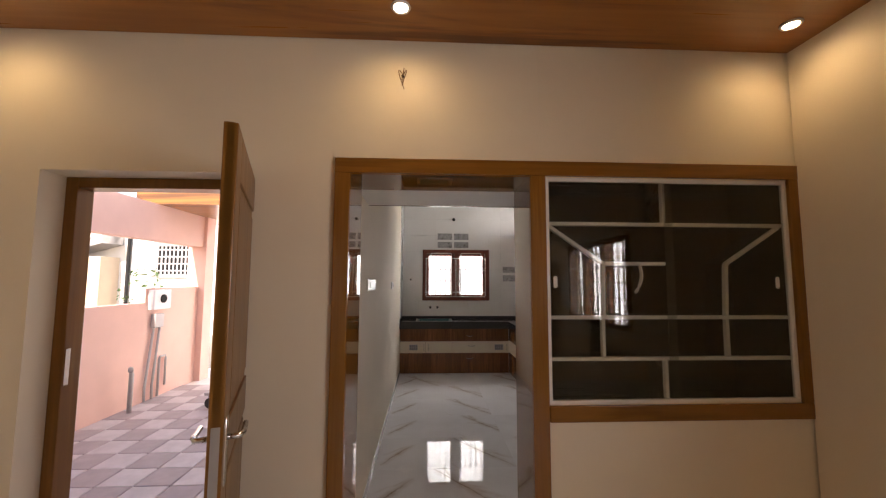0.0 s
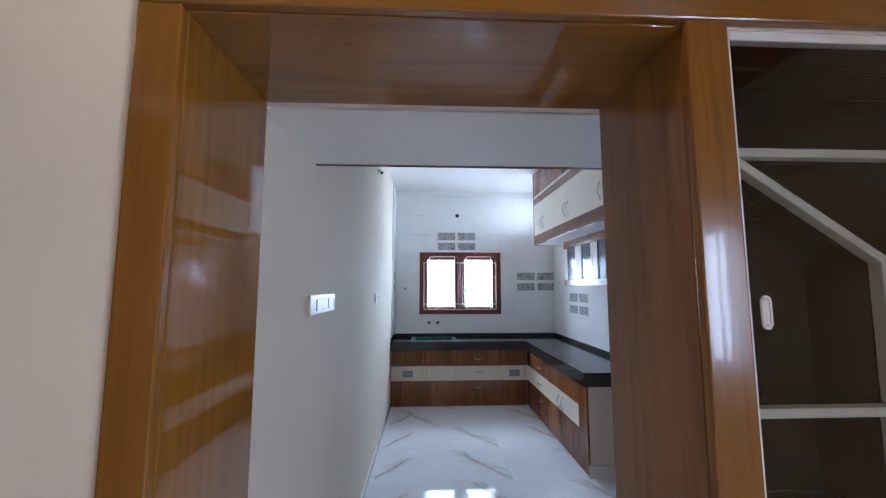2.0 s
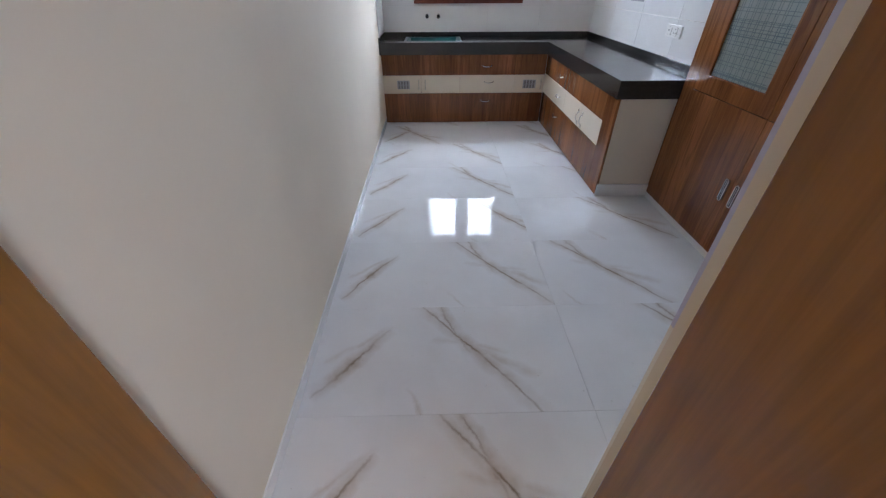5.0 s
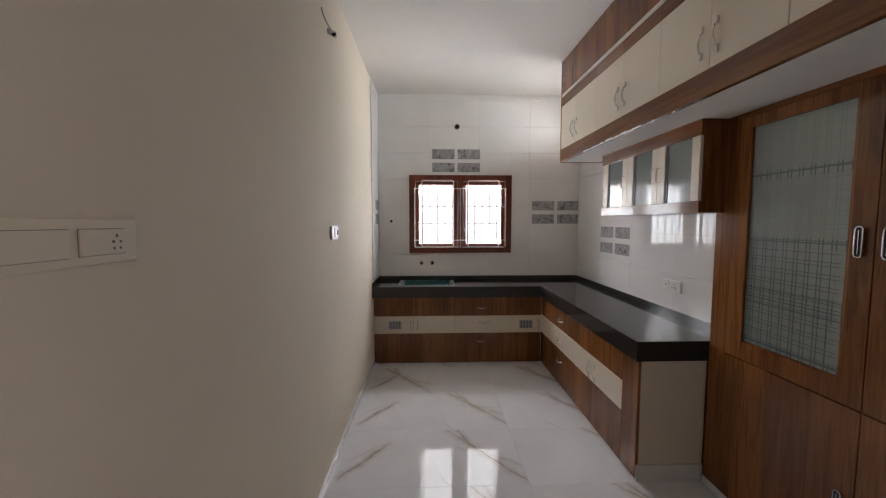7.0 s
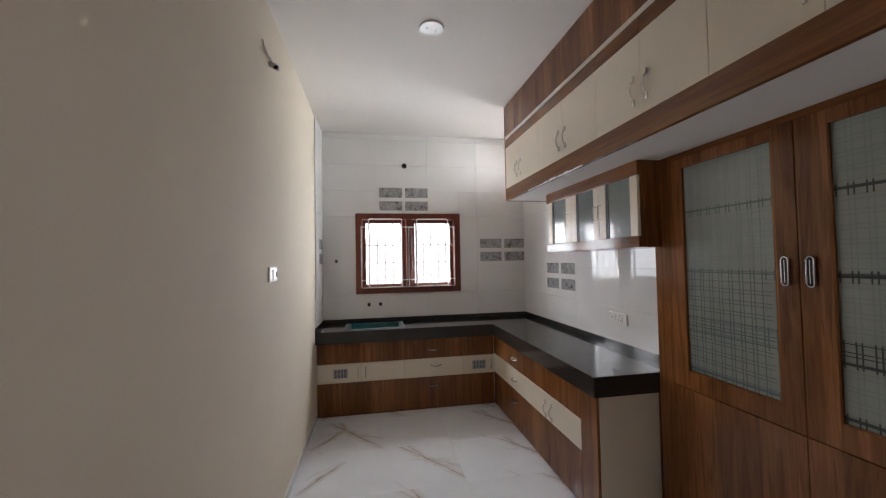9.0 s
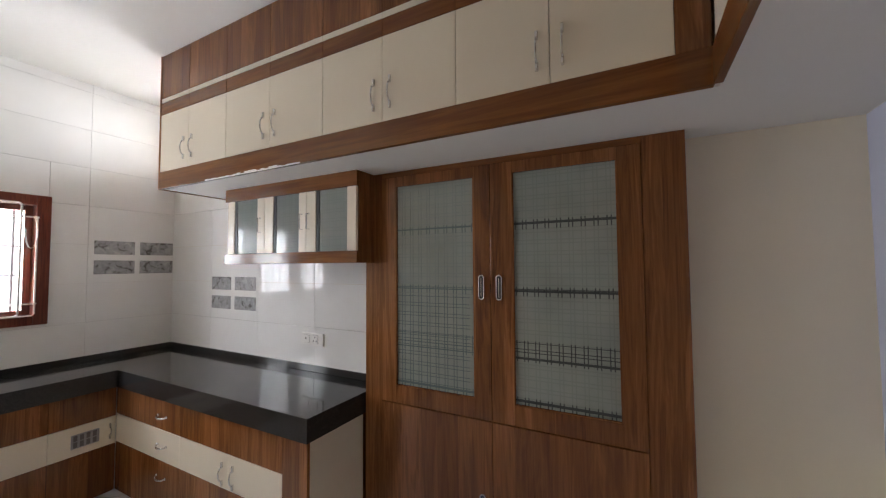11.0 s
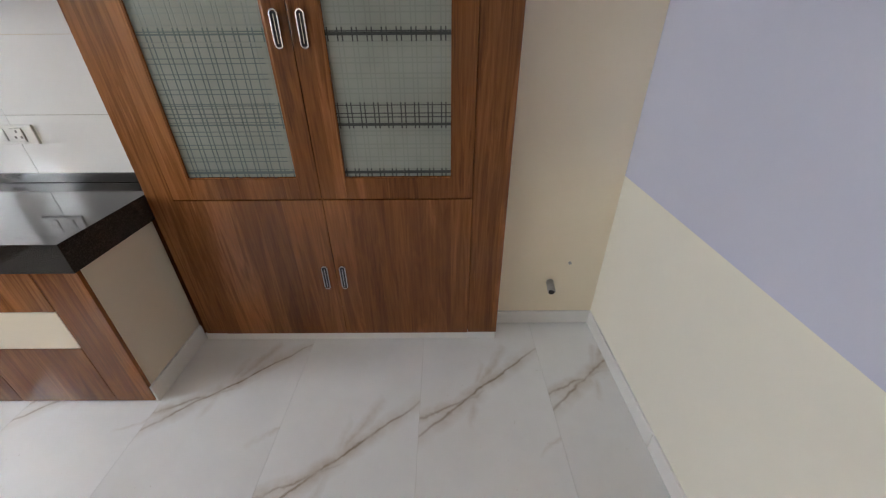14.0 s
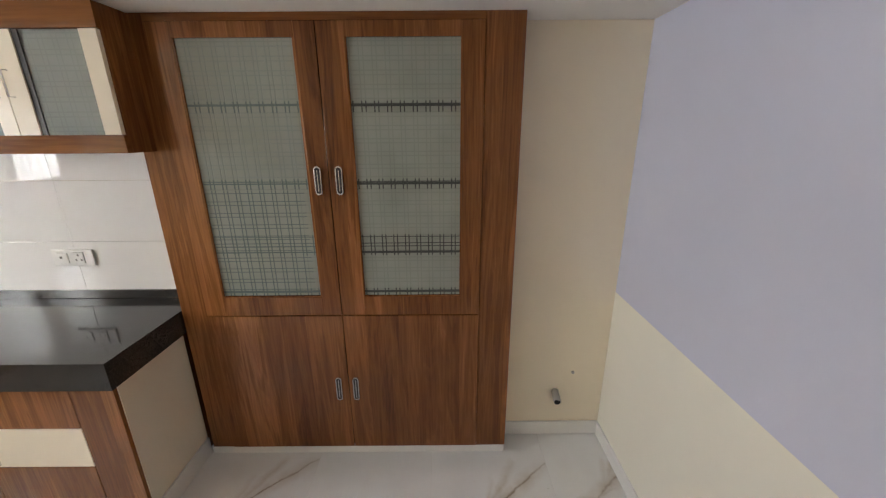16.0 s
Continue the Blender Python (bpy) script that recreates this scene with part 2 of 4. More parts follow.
def marble():
    """White vitrified tile, a printed vein running aslant over each piece."""
    m, n, b = material("veined_white_tile")
    t = n.nodes.new("ShaderNodeTexCoord")
    oi = n.nodes.new("ShaderNodeObjectInfo")
    jitter = n.nodes.new("ShaderNodeVectorMath")
    jitter.operation = 'MULTIPLY_ADD'
    jitter.inputs[1].default_value = (0.0, 0.0, 3.0)
    n.links.new(oi.outputs["Random"], jitter.inputs[0])
    n.links.new(t.outputs["Object"], jitter.inputs[2])
    vec = jitter.outputs[0]
    sep = n.nodes.new("ShaderNodeSeparateXYZ")
    n.links.new(vec, sep.inputs[0])
    put = n.nodes.new("ShaderNodeSeparateColor")
    n.links.new(oi.outputs["Color"], put.inputs[0])
    x0, y = sep.outputs[0], sep.outputs[1]
    x = mathn(n, 'SUBTRACT', mathn(n, 'ADD', x0, 0.5), put.outputs[0])
    w1 = mathn(n, 'SUBTRACT', noisy(n, vec, 3.2, 6.0, 0.62), 0.5)
    w2 = mathn(n, 'SUBTRACT', noisy(n, vec, 8.0, 6.0, 0.65), 0.5)
    main = (mathn(n, 'ADD', mathn(n, 'MULTIPLY', x, 0.64), mathn(n, 'MULTIPLY', y, -0.77)),
            mathn(n, 'ADD', mathn(n, 'MULTIPLY', x, 0.77), mathn(n, 'MULTIPLY', y, 0.64)))
    side = (mathn(n, 'ADD', mathn(n, 'MULTIPLY', x0, 0.62), mathn(n, 'MULTIPLY', y, 0.78)),
            mathn(n, 'ADD', mathn(n, 'MULTIPLY', x0, -0.78), mathn(n, 'MULTIPLY', y, 0.62)))

    def vein(way, offset, bend, wave, small, width, start, length, tone):
        along, across = way
        d = mathn(n, 'ADD', across, mathn(n, 'MULTIPLY', along, bend))
        d = mathn(n, 'ADD', d, mathn(n, 'MULTIPLY', w1, wave))
        d = mathn(n, 'ADD', d, mathn(n, 'MULTIPLY', w2, small))
        d = mathn(n, 'ABSOLUTE', mathn(n, 'SUBTRACT', d, offset))
        near = mathn(n, 'SUBTRACT', 1.0, mathn(n, 'DIVIDE', d, width))
        near = mathn(n, 'MAXIMUM', near, 0.0)
        end = mathn(n, 'ABSOLUTE', mathn(n, 'SUBTRACT', along, start))
        fade = mathn(n, 'MAXIMUM', mathn(n, 'SUBTRACT', 1.0, mathn(n, 'DIVIDE', end, length)), 0.0)
        fade = mathn(n, 'POWER', fade, 0.45)
        return mathn(n, 'MULTIPLY', mathn(n, 'MULTIPLY', near, fade), tone)

    def union(*rows):
        total = rows[0]
        for r in rows[1:]:
            total = mathn(n, 'MAXIMUM', total, r)
        return total

    core = union(vein(main, 0.03, 0.0, 0.07, 0.03, 0.0085, 0.02, 0.46, 0.95),
                 vein(main, 0.0, 0.30, 0.10, 0.05, 0.0085, -0.20, 0.22, 0.55),
                 vein(side, 0.30, 0.0, 0.08, 0.04, 0.0085, -0.28, 0.24, put.outputs[1]))
    halo = union(vein(main, 0.03, 0.0, 0.07, 0.04, 0.055, 0.0, 0.44, 0.75),
                 vein(main, 0.0, 0.30, 0.10, 0.05, 0.046, -0.20, 0.22, 0.7),
                 vein(main, 0.04, -0.35, 0.10, 0.05, 0.036, 0.12, 0.18, 0.6),
                 vein(main, 0.05, -0.75, 0.12, 0.06, 0.03, -0.02, 0.15, 0.5),
                 vein(side, 0.30, 0.0, 0.08, 0.05, 0.045, -0.28, 0.24, put.outputs[1]),
                 vein(side, 0.30, 0.25, 0.10, 0.05, 0.02, -0.20, 0.18, mathn(n, 'MULTIPLY', put.outputs[1], 0.5)),
                 vein(main, -0.34, 0.1, 0.15, 0.05, 0.014, 0.10, 0.14, 0.4))
    core = mathn(n, 'MULTIPLY', core, ramp(n, noisy(n, vec, 9.0, 4.0), [(0.34, (0.25,) * 3), (0.56, (1.0,) * 3)]))
    halo = mathn(n, 'MULTIPLY', halo, ramp(n, noisy(n, vec, 14.0, 4.0), [(0.30, (0.35,) * 3), (0.62, (1.0,) * 3)]))
    base = ramp(n, noisy(n, vec, 2.2, 5.0), [(0.3, (0.74, 0.745, 0.75)), (0.7, (0.83, 0.84, 0.85))])
    specks = ramp(n, noisy(n, vec, 55.0, 2.0, 0.4), [(0.76, (0.0,) * 3), (0.80, (0.5,) * 3)])
    base = mixc(n, specks, base, (0.50, 0.47, 0.44))
    c = mixc(n, halo, base, (0.42, 0.335, 0.25))
    n.links.new(mixc(n, core, c, (0.23, 0.175, 0.125)), b.inputs["Base Color"])
    n.links.new(ramp(n, noisy(n, vec, 30.0, 3.0), [(0.3, (0.008,) * 3), (0.75, (0.018,) * 3)]), b.inputs["Roughness"])
    b.inputs["Specular IOR Level"].default_value = 0.17
    return m


def gloss_tile():
    m, n, b = material("glossy_white_wall_tile")
    vec = coords(n)
    g = noisy(n, vec, 3.0, 3.0)
    n.links.new(ramp(n, g, [(0.3, (0.80, 0.795, 0.775)), (0.7, (0.84, 0.835, 0.82))]), b.inputs["Base Color"])
    b.inputs["Roughness"].default_value = 0.012
    b.inputs["Specular IOR Level"].default_value = 0.3
    bump(n, b, noisy(n, vec, 9.0, 2.0), 0.025, 0.001)
    return m


def decor_tile():
    m, n, b = material("grey_motif_tile")
    vec = coords(n)
    g = noisy(n, vec, 22.0, 2.0, 0.5, 0.8)
    n.links.new(ramp(n, g, [(0.34, (0.14, 0.13, 0.125)), (0.42, (0.32, 0.32, 0.32)), (0.6, (0.40, 0.40, 0.405)), (0.72, (0.50, 0.49, 0.485))]), b.inputs["Base Color"])
    b.inputs["Roughness"].default_value = 0.15
    return m


def plaid_glass(flow, low, high):
    """Sandblasted glass with a printed plaid of paired lines."""
    m, n, b = material("plaid_frosted_glass")
    t = n.nodes.new("ShaderNodeTexCoord")
    sep = n.nodes.new("ShaderNodeSeparateXYZ")
    n.links.new(t.outputs["Object"], sep.inputs[0])

    def pairs(src):
        f = mathn(n, 'FRACT', mathn(n, 'DIVIDE', src, 0.052))
        one = mathn(n, 'LESS_THAN', mathn(n, 'ABSOLUTE', mathn(n, 'SUBTRACT', f, 0.30)), 0.045)
        two = mathn(n, 'LESS_THAN', mathn(n, 'ABSOLUTE', mathn(n, 'SUBTRACT', f, 0.62)), 0.045)
        return mathn(n, 'MAXIMUM', one, two)

    lines = mathn(n, 'MAXIMUM', pairs(sep.outputs[1]), pairs(sep.outputs[2]))
    vec = coords(n)
    tint = ramp(n, noisy(n, vec, 4.0), [(0.3, low), (0.7, high)])
    n.links.new(mixc(n, mathn(n, 'MULTIPLY', lines, 0.13), tint, (0.16, 0.21, 0.20)), b.inputs["Base Color"])
    b.inputs["Roughness"].default_value = 0.16
    b.inputs["Coat Weight"].default_value = 0.8
    b.inputs["Coat Roughness"].default_value = 0.02
    tr = n.nodes.new("ShaderNodeBsdfTransparent")
    tr.inputs[0].default_value = (0.90, 0.96, 0.94, 1)
    mx = n.nodes.new("ShaderNodeMixShader")
    n.links.new(mathn(n, 'ADD', mathn(n, 'MULTIPLY', lines, 0.04), flow), mx.inputs[0])
    n.links.new(b.outputs[0], mx.inputs[1])
    n.links.new(tr.outputs[0], mx.inputs[2])
    n.links.new(mx.outputs[0], n.nodes["Material Output"].inputs[0])
    return m


def clear_glass():
    m, n, b = material("clear_glass")
    gl = node(n, "ShaderNodeBsdfGlossy", Roughness=0.0)
    tr = n.nodes.new("ShaderNodeBsdfTransparent")
    tr.inputs[0].default_value = (0.86, 0.87, 0.85, 1)
    lw = node(n, "ShaderNodeLayerWeight", Blend=0.5)
    shine = mathn(n, 'ADD', mathn(n, 'MULTIPLY', mathn(n, 'POWER', lw.outputs["Facing"], 4.0), 0.6), 0.04)
    mx = n.nodes.new("ShaderNodeMixShader")
    n.links.new(shine, mx.inputs[0])
    n.links.new(tr.outputs[0], mx.inputs[1])
    n.links.new(gl.outputs[0], mx.inputs[2])
    n.links.new(mx.outputs[0], n.nodes["Material Output"].inputs[0])
    return m


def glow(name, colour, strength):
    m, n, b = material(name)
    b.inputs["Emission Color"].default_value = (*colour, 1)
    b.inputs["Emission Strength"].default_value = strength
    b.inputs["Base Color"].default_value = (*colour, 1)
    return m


def see_through():
    m, n, b = material("glass_edge")
    tr = n.nodes.new("ShaderNodeBsdfTransparent")
    n.links.new(tr.outputs[0], n.nodes["Material Output"].inputs[0])
    return m


# Plaid line colours painted as the dim interior showing through clear glass.
SHOWDARK = plain("shelf_dark_in_plaid_lines", (0.035, 0.042, 0.042), 0.3)
SHOWMID = plain("dim_interior_in_plaid_lines", (0.09, 0.125, 0.125), 0.3)
SHOWFAINT = plain("paler_interior_in_plaid_lines", (0.20, 0.235, 0.22), 0.3)
CLEARBACK = see_through()
GRANITE, MARBLE, GLOSSTILE, DECOR = granite(), marble(), gloss_tile(), decor_tile()
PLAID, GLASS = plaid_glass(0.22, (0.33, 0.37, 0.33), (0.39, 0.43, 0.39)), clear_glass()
# The same frosted glass, tinted darker where the wall cabinet looks dim.
DIMMEDGLASS = plaid_glass(0.28, (0.25, 0.285, 0.26), (0.31, 0.345, 0.315))
LED = glow("led_disc", (1.0, 0.85, 0.6), 14.0)


# ---- mesh helpers ----
def box(bm, x0, x1, y0, y1, z0, z1, bevel=0.0):
    g = bmesh.ops.create_cube(bm, size=1.0)
    vs = g["verts"]
    for v in vs:
        v.co = Vector(((x0 + x1) / 2 + v.co.x * (x1 - x0), (y0 + y1) / 2 + v.co.y * (y1 - y0), (z0 + z1) / 2 + v.co.z * (z1 - z0)))
    if bevel:
        es = list({e for v in vs for e in v.link_edges})
        bmesh.ops.bevel(bm, geom=es, offset=bevel, segments=2, affect='EDGES', profile=0.5)
    return bm


def boxes(*rows, bevel=0.0):
    bm = bmesh.new()
    for r in rows:
        box(bm, *r, bevel=bevel)
    return bm


def tube(bm, pts, r, seg=8, closed=False, flat=1.0):
    """A round bar along points."""
    pts = [Vector(p) for p in pts]
    k = len(pts)
    rings = []
    for i, p in enumerate(pts):
        a = pts[(i - 1) % k] if closed or i else p
        b = pts[(i + 1) % k] if closed or i < k - 1 else p
        d = (b - a).normalized()
        up = Vector((0, 0, 1)) if abs(d.z) < 0.9 else Vector((1, 0, 0))
        u = d.cross(up).normalized()
        w = u.cross(d)
        rings.append([bm.verts.new(p + r * (math.cos(q) * u + flat * math.sin(q) * w)) for q in (2 * math.pi * j / seg for j in range(seg))])
    for i in range(k if closed else k - 1):
        a, b = rings[i], rings[(i + 1) % k]
        for j in range(seg):
            bm.faces.new((a[j], a[(j + 1) % seg], b[(j + 1) % seg], b[j]))
    if not closed:
        bm.faces.new(rings[0])
        bm.faces.new(rings[-1])
    bmesh.ops.recalc_face_normals(bm, faces=bm.faces)
    return bm


def disc(bm, c, r, h, axis=2, seg=24, r2=None):
    g = bmesh.ops.create_cone(bm, cap_ends=True, segments=seg, radius1=r, radius2=r if r2 is None else r2, depth=h)
    rot = {0: pose(0, 0, 0, 0, 90, 0), 1: pose(0, 0, 0, 90, 0, 0), 2: Matrix()}[axis]
    bmesh.ops.transform(bm, matrix=Matrix.Translation(c) @ rot, verts=g["verts"])
    return bm


def mesh_of(name, bm, mat, smooth=False):
    me = bpy.data.meshes.new(name)
    bm.to_mesh(me)
    bm.free()
    me.materials.append(mat)
    if smooth:
        for p in me.polygons:
            p.use_smooth = True
    return me


def solid(name, bm, mat, label="", category="", kind="", group="", smooth=False):
    return tagged(new(name, mesh_of(name, bm, mat, smooth)), label, category, group, kind)


def thing(name, at, label, category, group="", kind=""):
    ob = new(name)
    ob.empty_display_size = 0.05
    ob.location = at
    return tagged(ob, label, category, group, kind)


def part(name, bm, mat, parent, label="", smooth=False):
    ob = new(name, mesh_of(name, bm, mat, smooth))
    ob.parent = parent
    if parent.type == 'EMPTY':
        ob.matrix_parent_inverse = Matrix.Translation(-parent.location)
    if label:
        ob["label"] = label
    return ob


def cut(rect, holes):
    """A rectangle less some others, as rectangles (u0, u1, v0, v1)."""
    out = [rect]
    for h in holes:
        nxt = []
        for u0, u1, v0, v1 in out:
            if h[0] >= u1 or h[1] <= u0 or h[2] >= v1 or h[3] <= v0:
                nxt.append((u0, u1, v0, v1))
                continue
            if h[0] > u0:
                nxt.append((u0, h[0], v0, v1))
            if h[1] < u1:
                nxt.append((h[1], u1, v0, v1))
            a, b = max(u0, h[0]), min(u1, h[1])
            if h[2] > v0:
                nxt.append((a, b, v0, h[2]))
            if h[3] < v1:
                nxt.append((a, b, h[3], v1))
        out = nxt
    return [r for r in out if r[1] - r[0] > 0.004 and r[3] - r[2] > 0.004]


# ---- structure ----
XR, YB, ZC, YS, ZL = 2.40, 4.96, 3.03, 0.44, 2.785   # kitchen right and back faces, ceiling, south face, living ceiling
LX0, LX1, LY0 = -2.1, 2.375, -4.9                    # living room
W0, W1, WZ0, WZ1 = 0.37, 1.585, 1.182, 2.10          # kitchen window
D0, D1, DZ = -1.44, -0.445, 2.08                      # door opening
VENT = (4.18, 4.82, 2.43, 2.89)                      # ventilator over the worktop's corner
N0, N1, NZ0, NZ1 = 1.035, 2.325, 0.947, 2.08         # shelf niche

solid("wall_kitchen_left", boxes((-0.2, 0.0, YS, 4.47, 0, ZC), (-0.2, 0, 4.47, YB + 0.2, 0, ZC), (-0.2, 0.0, 0.25, YS, 0, 2.1)), WALL, "cream painted kitchen wall", "wall", "structure")
solid("wall_kitchen_back", boxes(*[(u0, u1, YB + 0.008, YB + 0.2, v0, v1) for u0, u1, v0, v1 in cut((0, XR + 0.2, 0, ZC), [(W0 + 0.03, W1 - 0.03, WZ0 + 0.03, WZ1 - 0.03)])]), GROUT, "back wall of the kitchen behind white tiles", "wall", "structure")
solid("wall_kitchen_right", boxes(*[(XR + 0.008, XR + 0.2, u0, u1, v0, v1) for u0, u1, v0, v1 in cut((1.0, YB + 0.008, 0, ZC), [VENT])], (XR, XR + 0.2, YS, 1.0, 2.108, ZC)), WALL, "cream painted kitchen wall with tiles over the counter", "wall", "structure")
solid("wall_living_front", boxes(*[(u0, u1, 0.021, 0.25, v0, v1) for u0, u1, v0, v1 in cut((LX0, -0.0, 0, ZC), [(D0, D1, -1, DZ)])],
      (-0.0, N0 - 0.03, 0.021, YS - 0.03, 2.1, ZC)), LIVING, "cream painted living room wall", "wall", "structure")
solid("wall_living_niche", boxes(*[(u0, u1, 0.021, 0.40, v0, v1) for u0, u1, v0, v1 in cut((N0 - 0.03, LX1 + 0.2, 0, ZC), [(N0, N1, NZ0, NZ1)])], (N0 - 0.03, LX1 + 0.2, 0.40, YS - 0.01, 0, ZC)), LIVING, "cream painted wall with a shelf niche", "wall", "structure")
solid("wall_kitchen_nook", boxes((2.367, XR + 0.2, YS, 1.0, 0, 2.107)), BEIGE, "beige painted wall beside the tall cupboard", "wall", "structure")
# kitchen face of the niche wall: lemon below, lavender above
solid("wall_kitchen_south_lower", boxes((N0 - 0.03, 2.367, YS - 0.01, YS, 0, 0.885)), LEMON, "pale lemon lower half of the wall", "wall", "structure")
solid("wall_kitchen_south_upper", boxes((N0 - 0.03, 2.367, YS - 0.01, YS, 0.885, 2.107)), BLUE, "lavender upper half of the wall", "wall", "structure")
solid("wall_living_right", boxes(*[(LX1, LX1 + 0.2, u0, u1, v0, v1) for u0, u1, v0, v1 in cut((LY0, 0.01, 0, ZC), [(-3.08, -1.58, 1.06, 2.0)])]), LIVING, "cream painted living room wall with a window", "wall", "structure")
solid("wall_living_left", boxes((LX0 - 0.2, LX0, LY0, 0.25, 0, ZC)), LIVING, "cream painted living room wall", "wall", "structure")
solid("wall_living_back", boxes((LX0 - 0.2, LX1 + 0.2, LY0 - 0.2, LY0, 0, ZC)), LIVING, "cream painted living room wall", "wall", "structure")
solid("ceiling_kitchen", boxes((-0.2, XR + 0.2, 0.0, YB + 0.2, ZC, ZC + 0.15)), WHITE, "white painted kitchen ceiling", "ceiling", "structure")
solid("ceiling_living", boxes((LX0, LX1, LY0, 0.01, ZL, ZL + 0.2)), CEILWOOD, "glossy wood-look living room ceiling", "ceiling", "structure")
solid("loft_slab", boxes((0.0, XR, YS, 0.94, 2.108, 2.16), (1.862, XR, 0.94, 4.0, 2.108, 2.16)), WHITE, "white painted loft slab under the overhead cabinets", "slab", "structure")
floor = solid("floor", boxes((LX0 - 0.2, XR + 0.2, LY0 - 0.2, 0.25, -0.12, -0.006), (-0.2, XR + 0.2, 0.25, YB + 0.2, -0.12, -0.006)), GROUT, "white marble-look tiled floor", "floor", "structure")


# ---- openings ----
def glaze(pane):
    """Print only on the room side of a pane; its other faces stay clear."""
    pane.data.materials.append(CLEARBACK)
    for p in pane.data.polygons:
        p.material_index = 0 if p.normal.x < -0.9 else 1


def grille_bars(bm, axis, at, u0, u1, v0, v1, nu, nv, r):
    """Upright and level rods in a plane; u along the wall, v up."""
    def p(u, v, off=0.0):
        return (u, at + off, v) if axis == 1 else (at + off, u, v)
    for i in range(nu):
        u = u0 + (u1 - u0) * i / (nu - 1)
        tube(bm, [p(u, v0), p(u, v1)], r, 6)
    for i in range(nv):
        v = v0 + (v1 - v0) * (i + 0.5) / nv
        tube(bm, [p(u0, v, r * 1.2), p(u1, v, r * 1.2)], r, 6)
    return bm


win = thing("window_1", (0.977, YB, WZ0), "red-brown framed kitchen window with white steel grilles", "window", kind="structure")
part("window_frame", boxes((W0, W0 + 0.075, YB - 0.025, YB + 0.10, WZ0, WZ1), (W1 - 0.075, W1, YB - 0.025, YB + 0.10, WZ0, WZ1),
     (W0 + 0.075, W1 - 0.075, YB - 0.0245, YB + 0.10, WZ1 - 0.07, WZ1), (W0 + 0.075, W1 - 0.075, YB - 0.0245, YB + 0.10, WZ0, WZ0 + 0.07),
     (0.945, 1.01, YB - 0.024, YB + 0.10, WZ0 + 0.07, WZ1 - 0.07), bevel=0.004), FRAMERED, win)
for a, b in ((W0 + 0.075, 0.945), (1.01, W1 - 0.075)):
    z0, z1 = WZ0 + 0.07, WZ1 - 0.07
    sash = part("sash", boxes((a, a + 0.04, YB + 0.05, YB + 0.085, z0, z1), (b - 0.04, b, YB + 0.05, YB + 0.085, z0, z1),
                (a + 0.04, b - 0.04, YB + 0.051, YB + 0.084, z0, z0 + 0.035), (a + 0.04, b - 0.04, YB + 0.051, YB + 0.084, z1 - 0.04, z1), bevel=0.003), FRAMERED, win)
    pane = part("pane", boxes((a + 0.04, b - 0.04, YB + 0.066, YB + 0.070, z0 + 0.035, z1 - 0.04)), GLASS, sash, "clear window glass")
    pane.visible_shadow = False
for a, b in ((0.524, 0.888), (1.069, 1.433)):
    bm = bmesh.new()
    for i in range(5):
        u = a + 0.091 * i
        tube(bm, [(u, YB + 0.115, 1.255), (u, YB + 0.115, 2.025)], 0.0075, 6)
    for zz in (1.5315, 1.739):
        tube(bm, [(a - 0.06, YB + 0.124, zz), (b + 0.06, YB + 0.124, zz)], 0.0065, 6)
    part("outer_grille", bm, BARGREY, win, "thin grey steel bars outside the glass")
for a, b in ((0.518, 0.894), (1.065, 1.432)):
    loop, r = [], 0.022
    for cx, cz, q0 in ((b - r, 2.035 - r, 0), (a + r, 2.035 - r, 90), (a + r, 1.254 + r, 180), (b - r, 1.254 + r, 270)):
        for i in range(4):
            q = radians(q0 + 30 * i)
            loop.append((cx + r * math.cos(q), YB - 0.040, cz + r * math.sin(q)))
    bm = bmesh.new()
    tube(bm, loop, 0.0065, 6, True)
    part("grille_hoop", bm, GRILLE, win, "white painted steel hoop")
bm = bmesh.new()
for zz in (1.333, 1.942):
    tube(bm, [(0.424, YB - 0.031, zz), (1.522, YB - 0.031, zz)], 0.006, 6)
tube(bm, [(0.434, YB - 0.031, 1.942), (0.434, YB - 0.031, 1.262), (0.446, YB - 0.031, 1.25), (1.50, YB - 0.031, 1.25), (1.512, YB - 0.031, 1.262), (1.512, YB - 0.031, 1.942)], 0.0055, 6)
tube(bm, [(0.974, YB - 0.031, 1.25), (0.974, YB - 0.031, 1.942)], 0.0055, 6)
part("grille_rail", bm, GRILLE, win, "white painted steel rails")
bm = bmesh.new()
tube(bm, [(1.487 + 0.027 * math.sin(q) - 0.012 * q / 6, YB - 0.05, 1.83 + 0.11 * math.cos(q)) for q in [i * 0.45 for i in range(12)]], 0.004, 6)
part("cord_loop", bm, GRILLE, win, "white cord looped over the rail", True)
for u, zz in ((0.474, 1.50), (0.474, 1.86), (1.018, 1.49)):
    bm = bmesh.new()
    tube(bm, [(u, YB + 0.045, zz + 0.05), (u, YB + 0.01, zz + 0.04), (u + 0.004, YB + 0.005, zz - 0.02), (u, YB + 0.015, zz - 0.05)], 0.006, 6)
    part("window_stay", bm, CHROME, win, "steel window catch", True)

vent = thing("window_3", (XR, 4.5, 2.43), "small high ventilator with pale concrete louvres", "window", kind="structure")
for i in range(4):
    zz = 2.49 + 0.11 * i
    bm = boxes((-0.07, 0.07, VENT[0], VENT[1], -0.008, 0.008))
    bmesh.ops.transform(bm, matrix=Matrix.Translation((XR + 0.075, 0, zz)) @ Matrix.Rotation(radians(8), 4, 'Y'), verts=bm.verts)
    part("louvre", bm, GRILLE, vent)

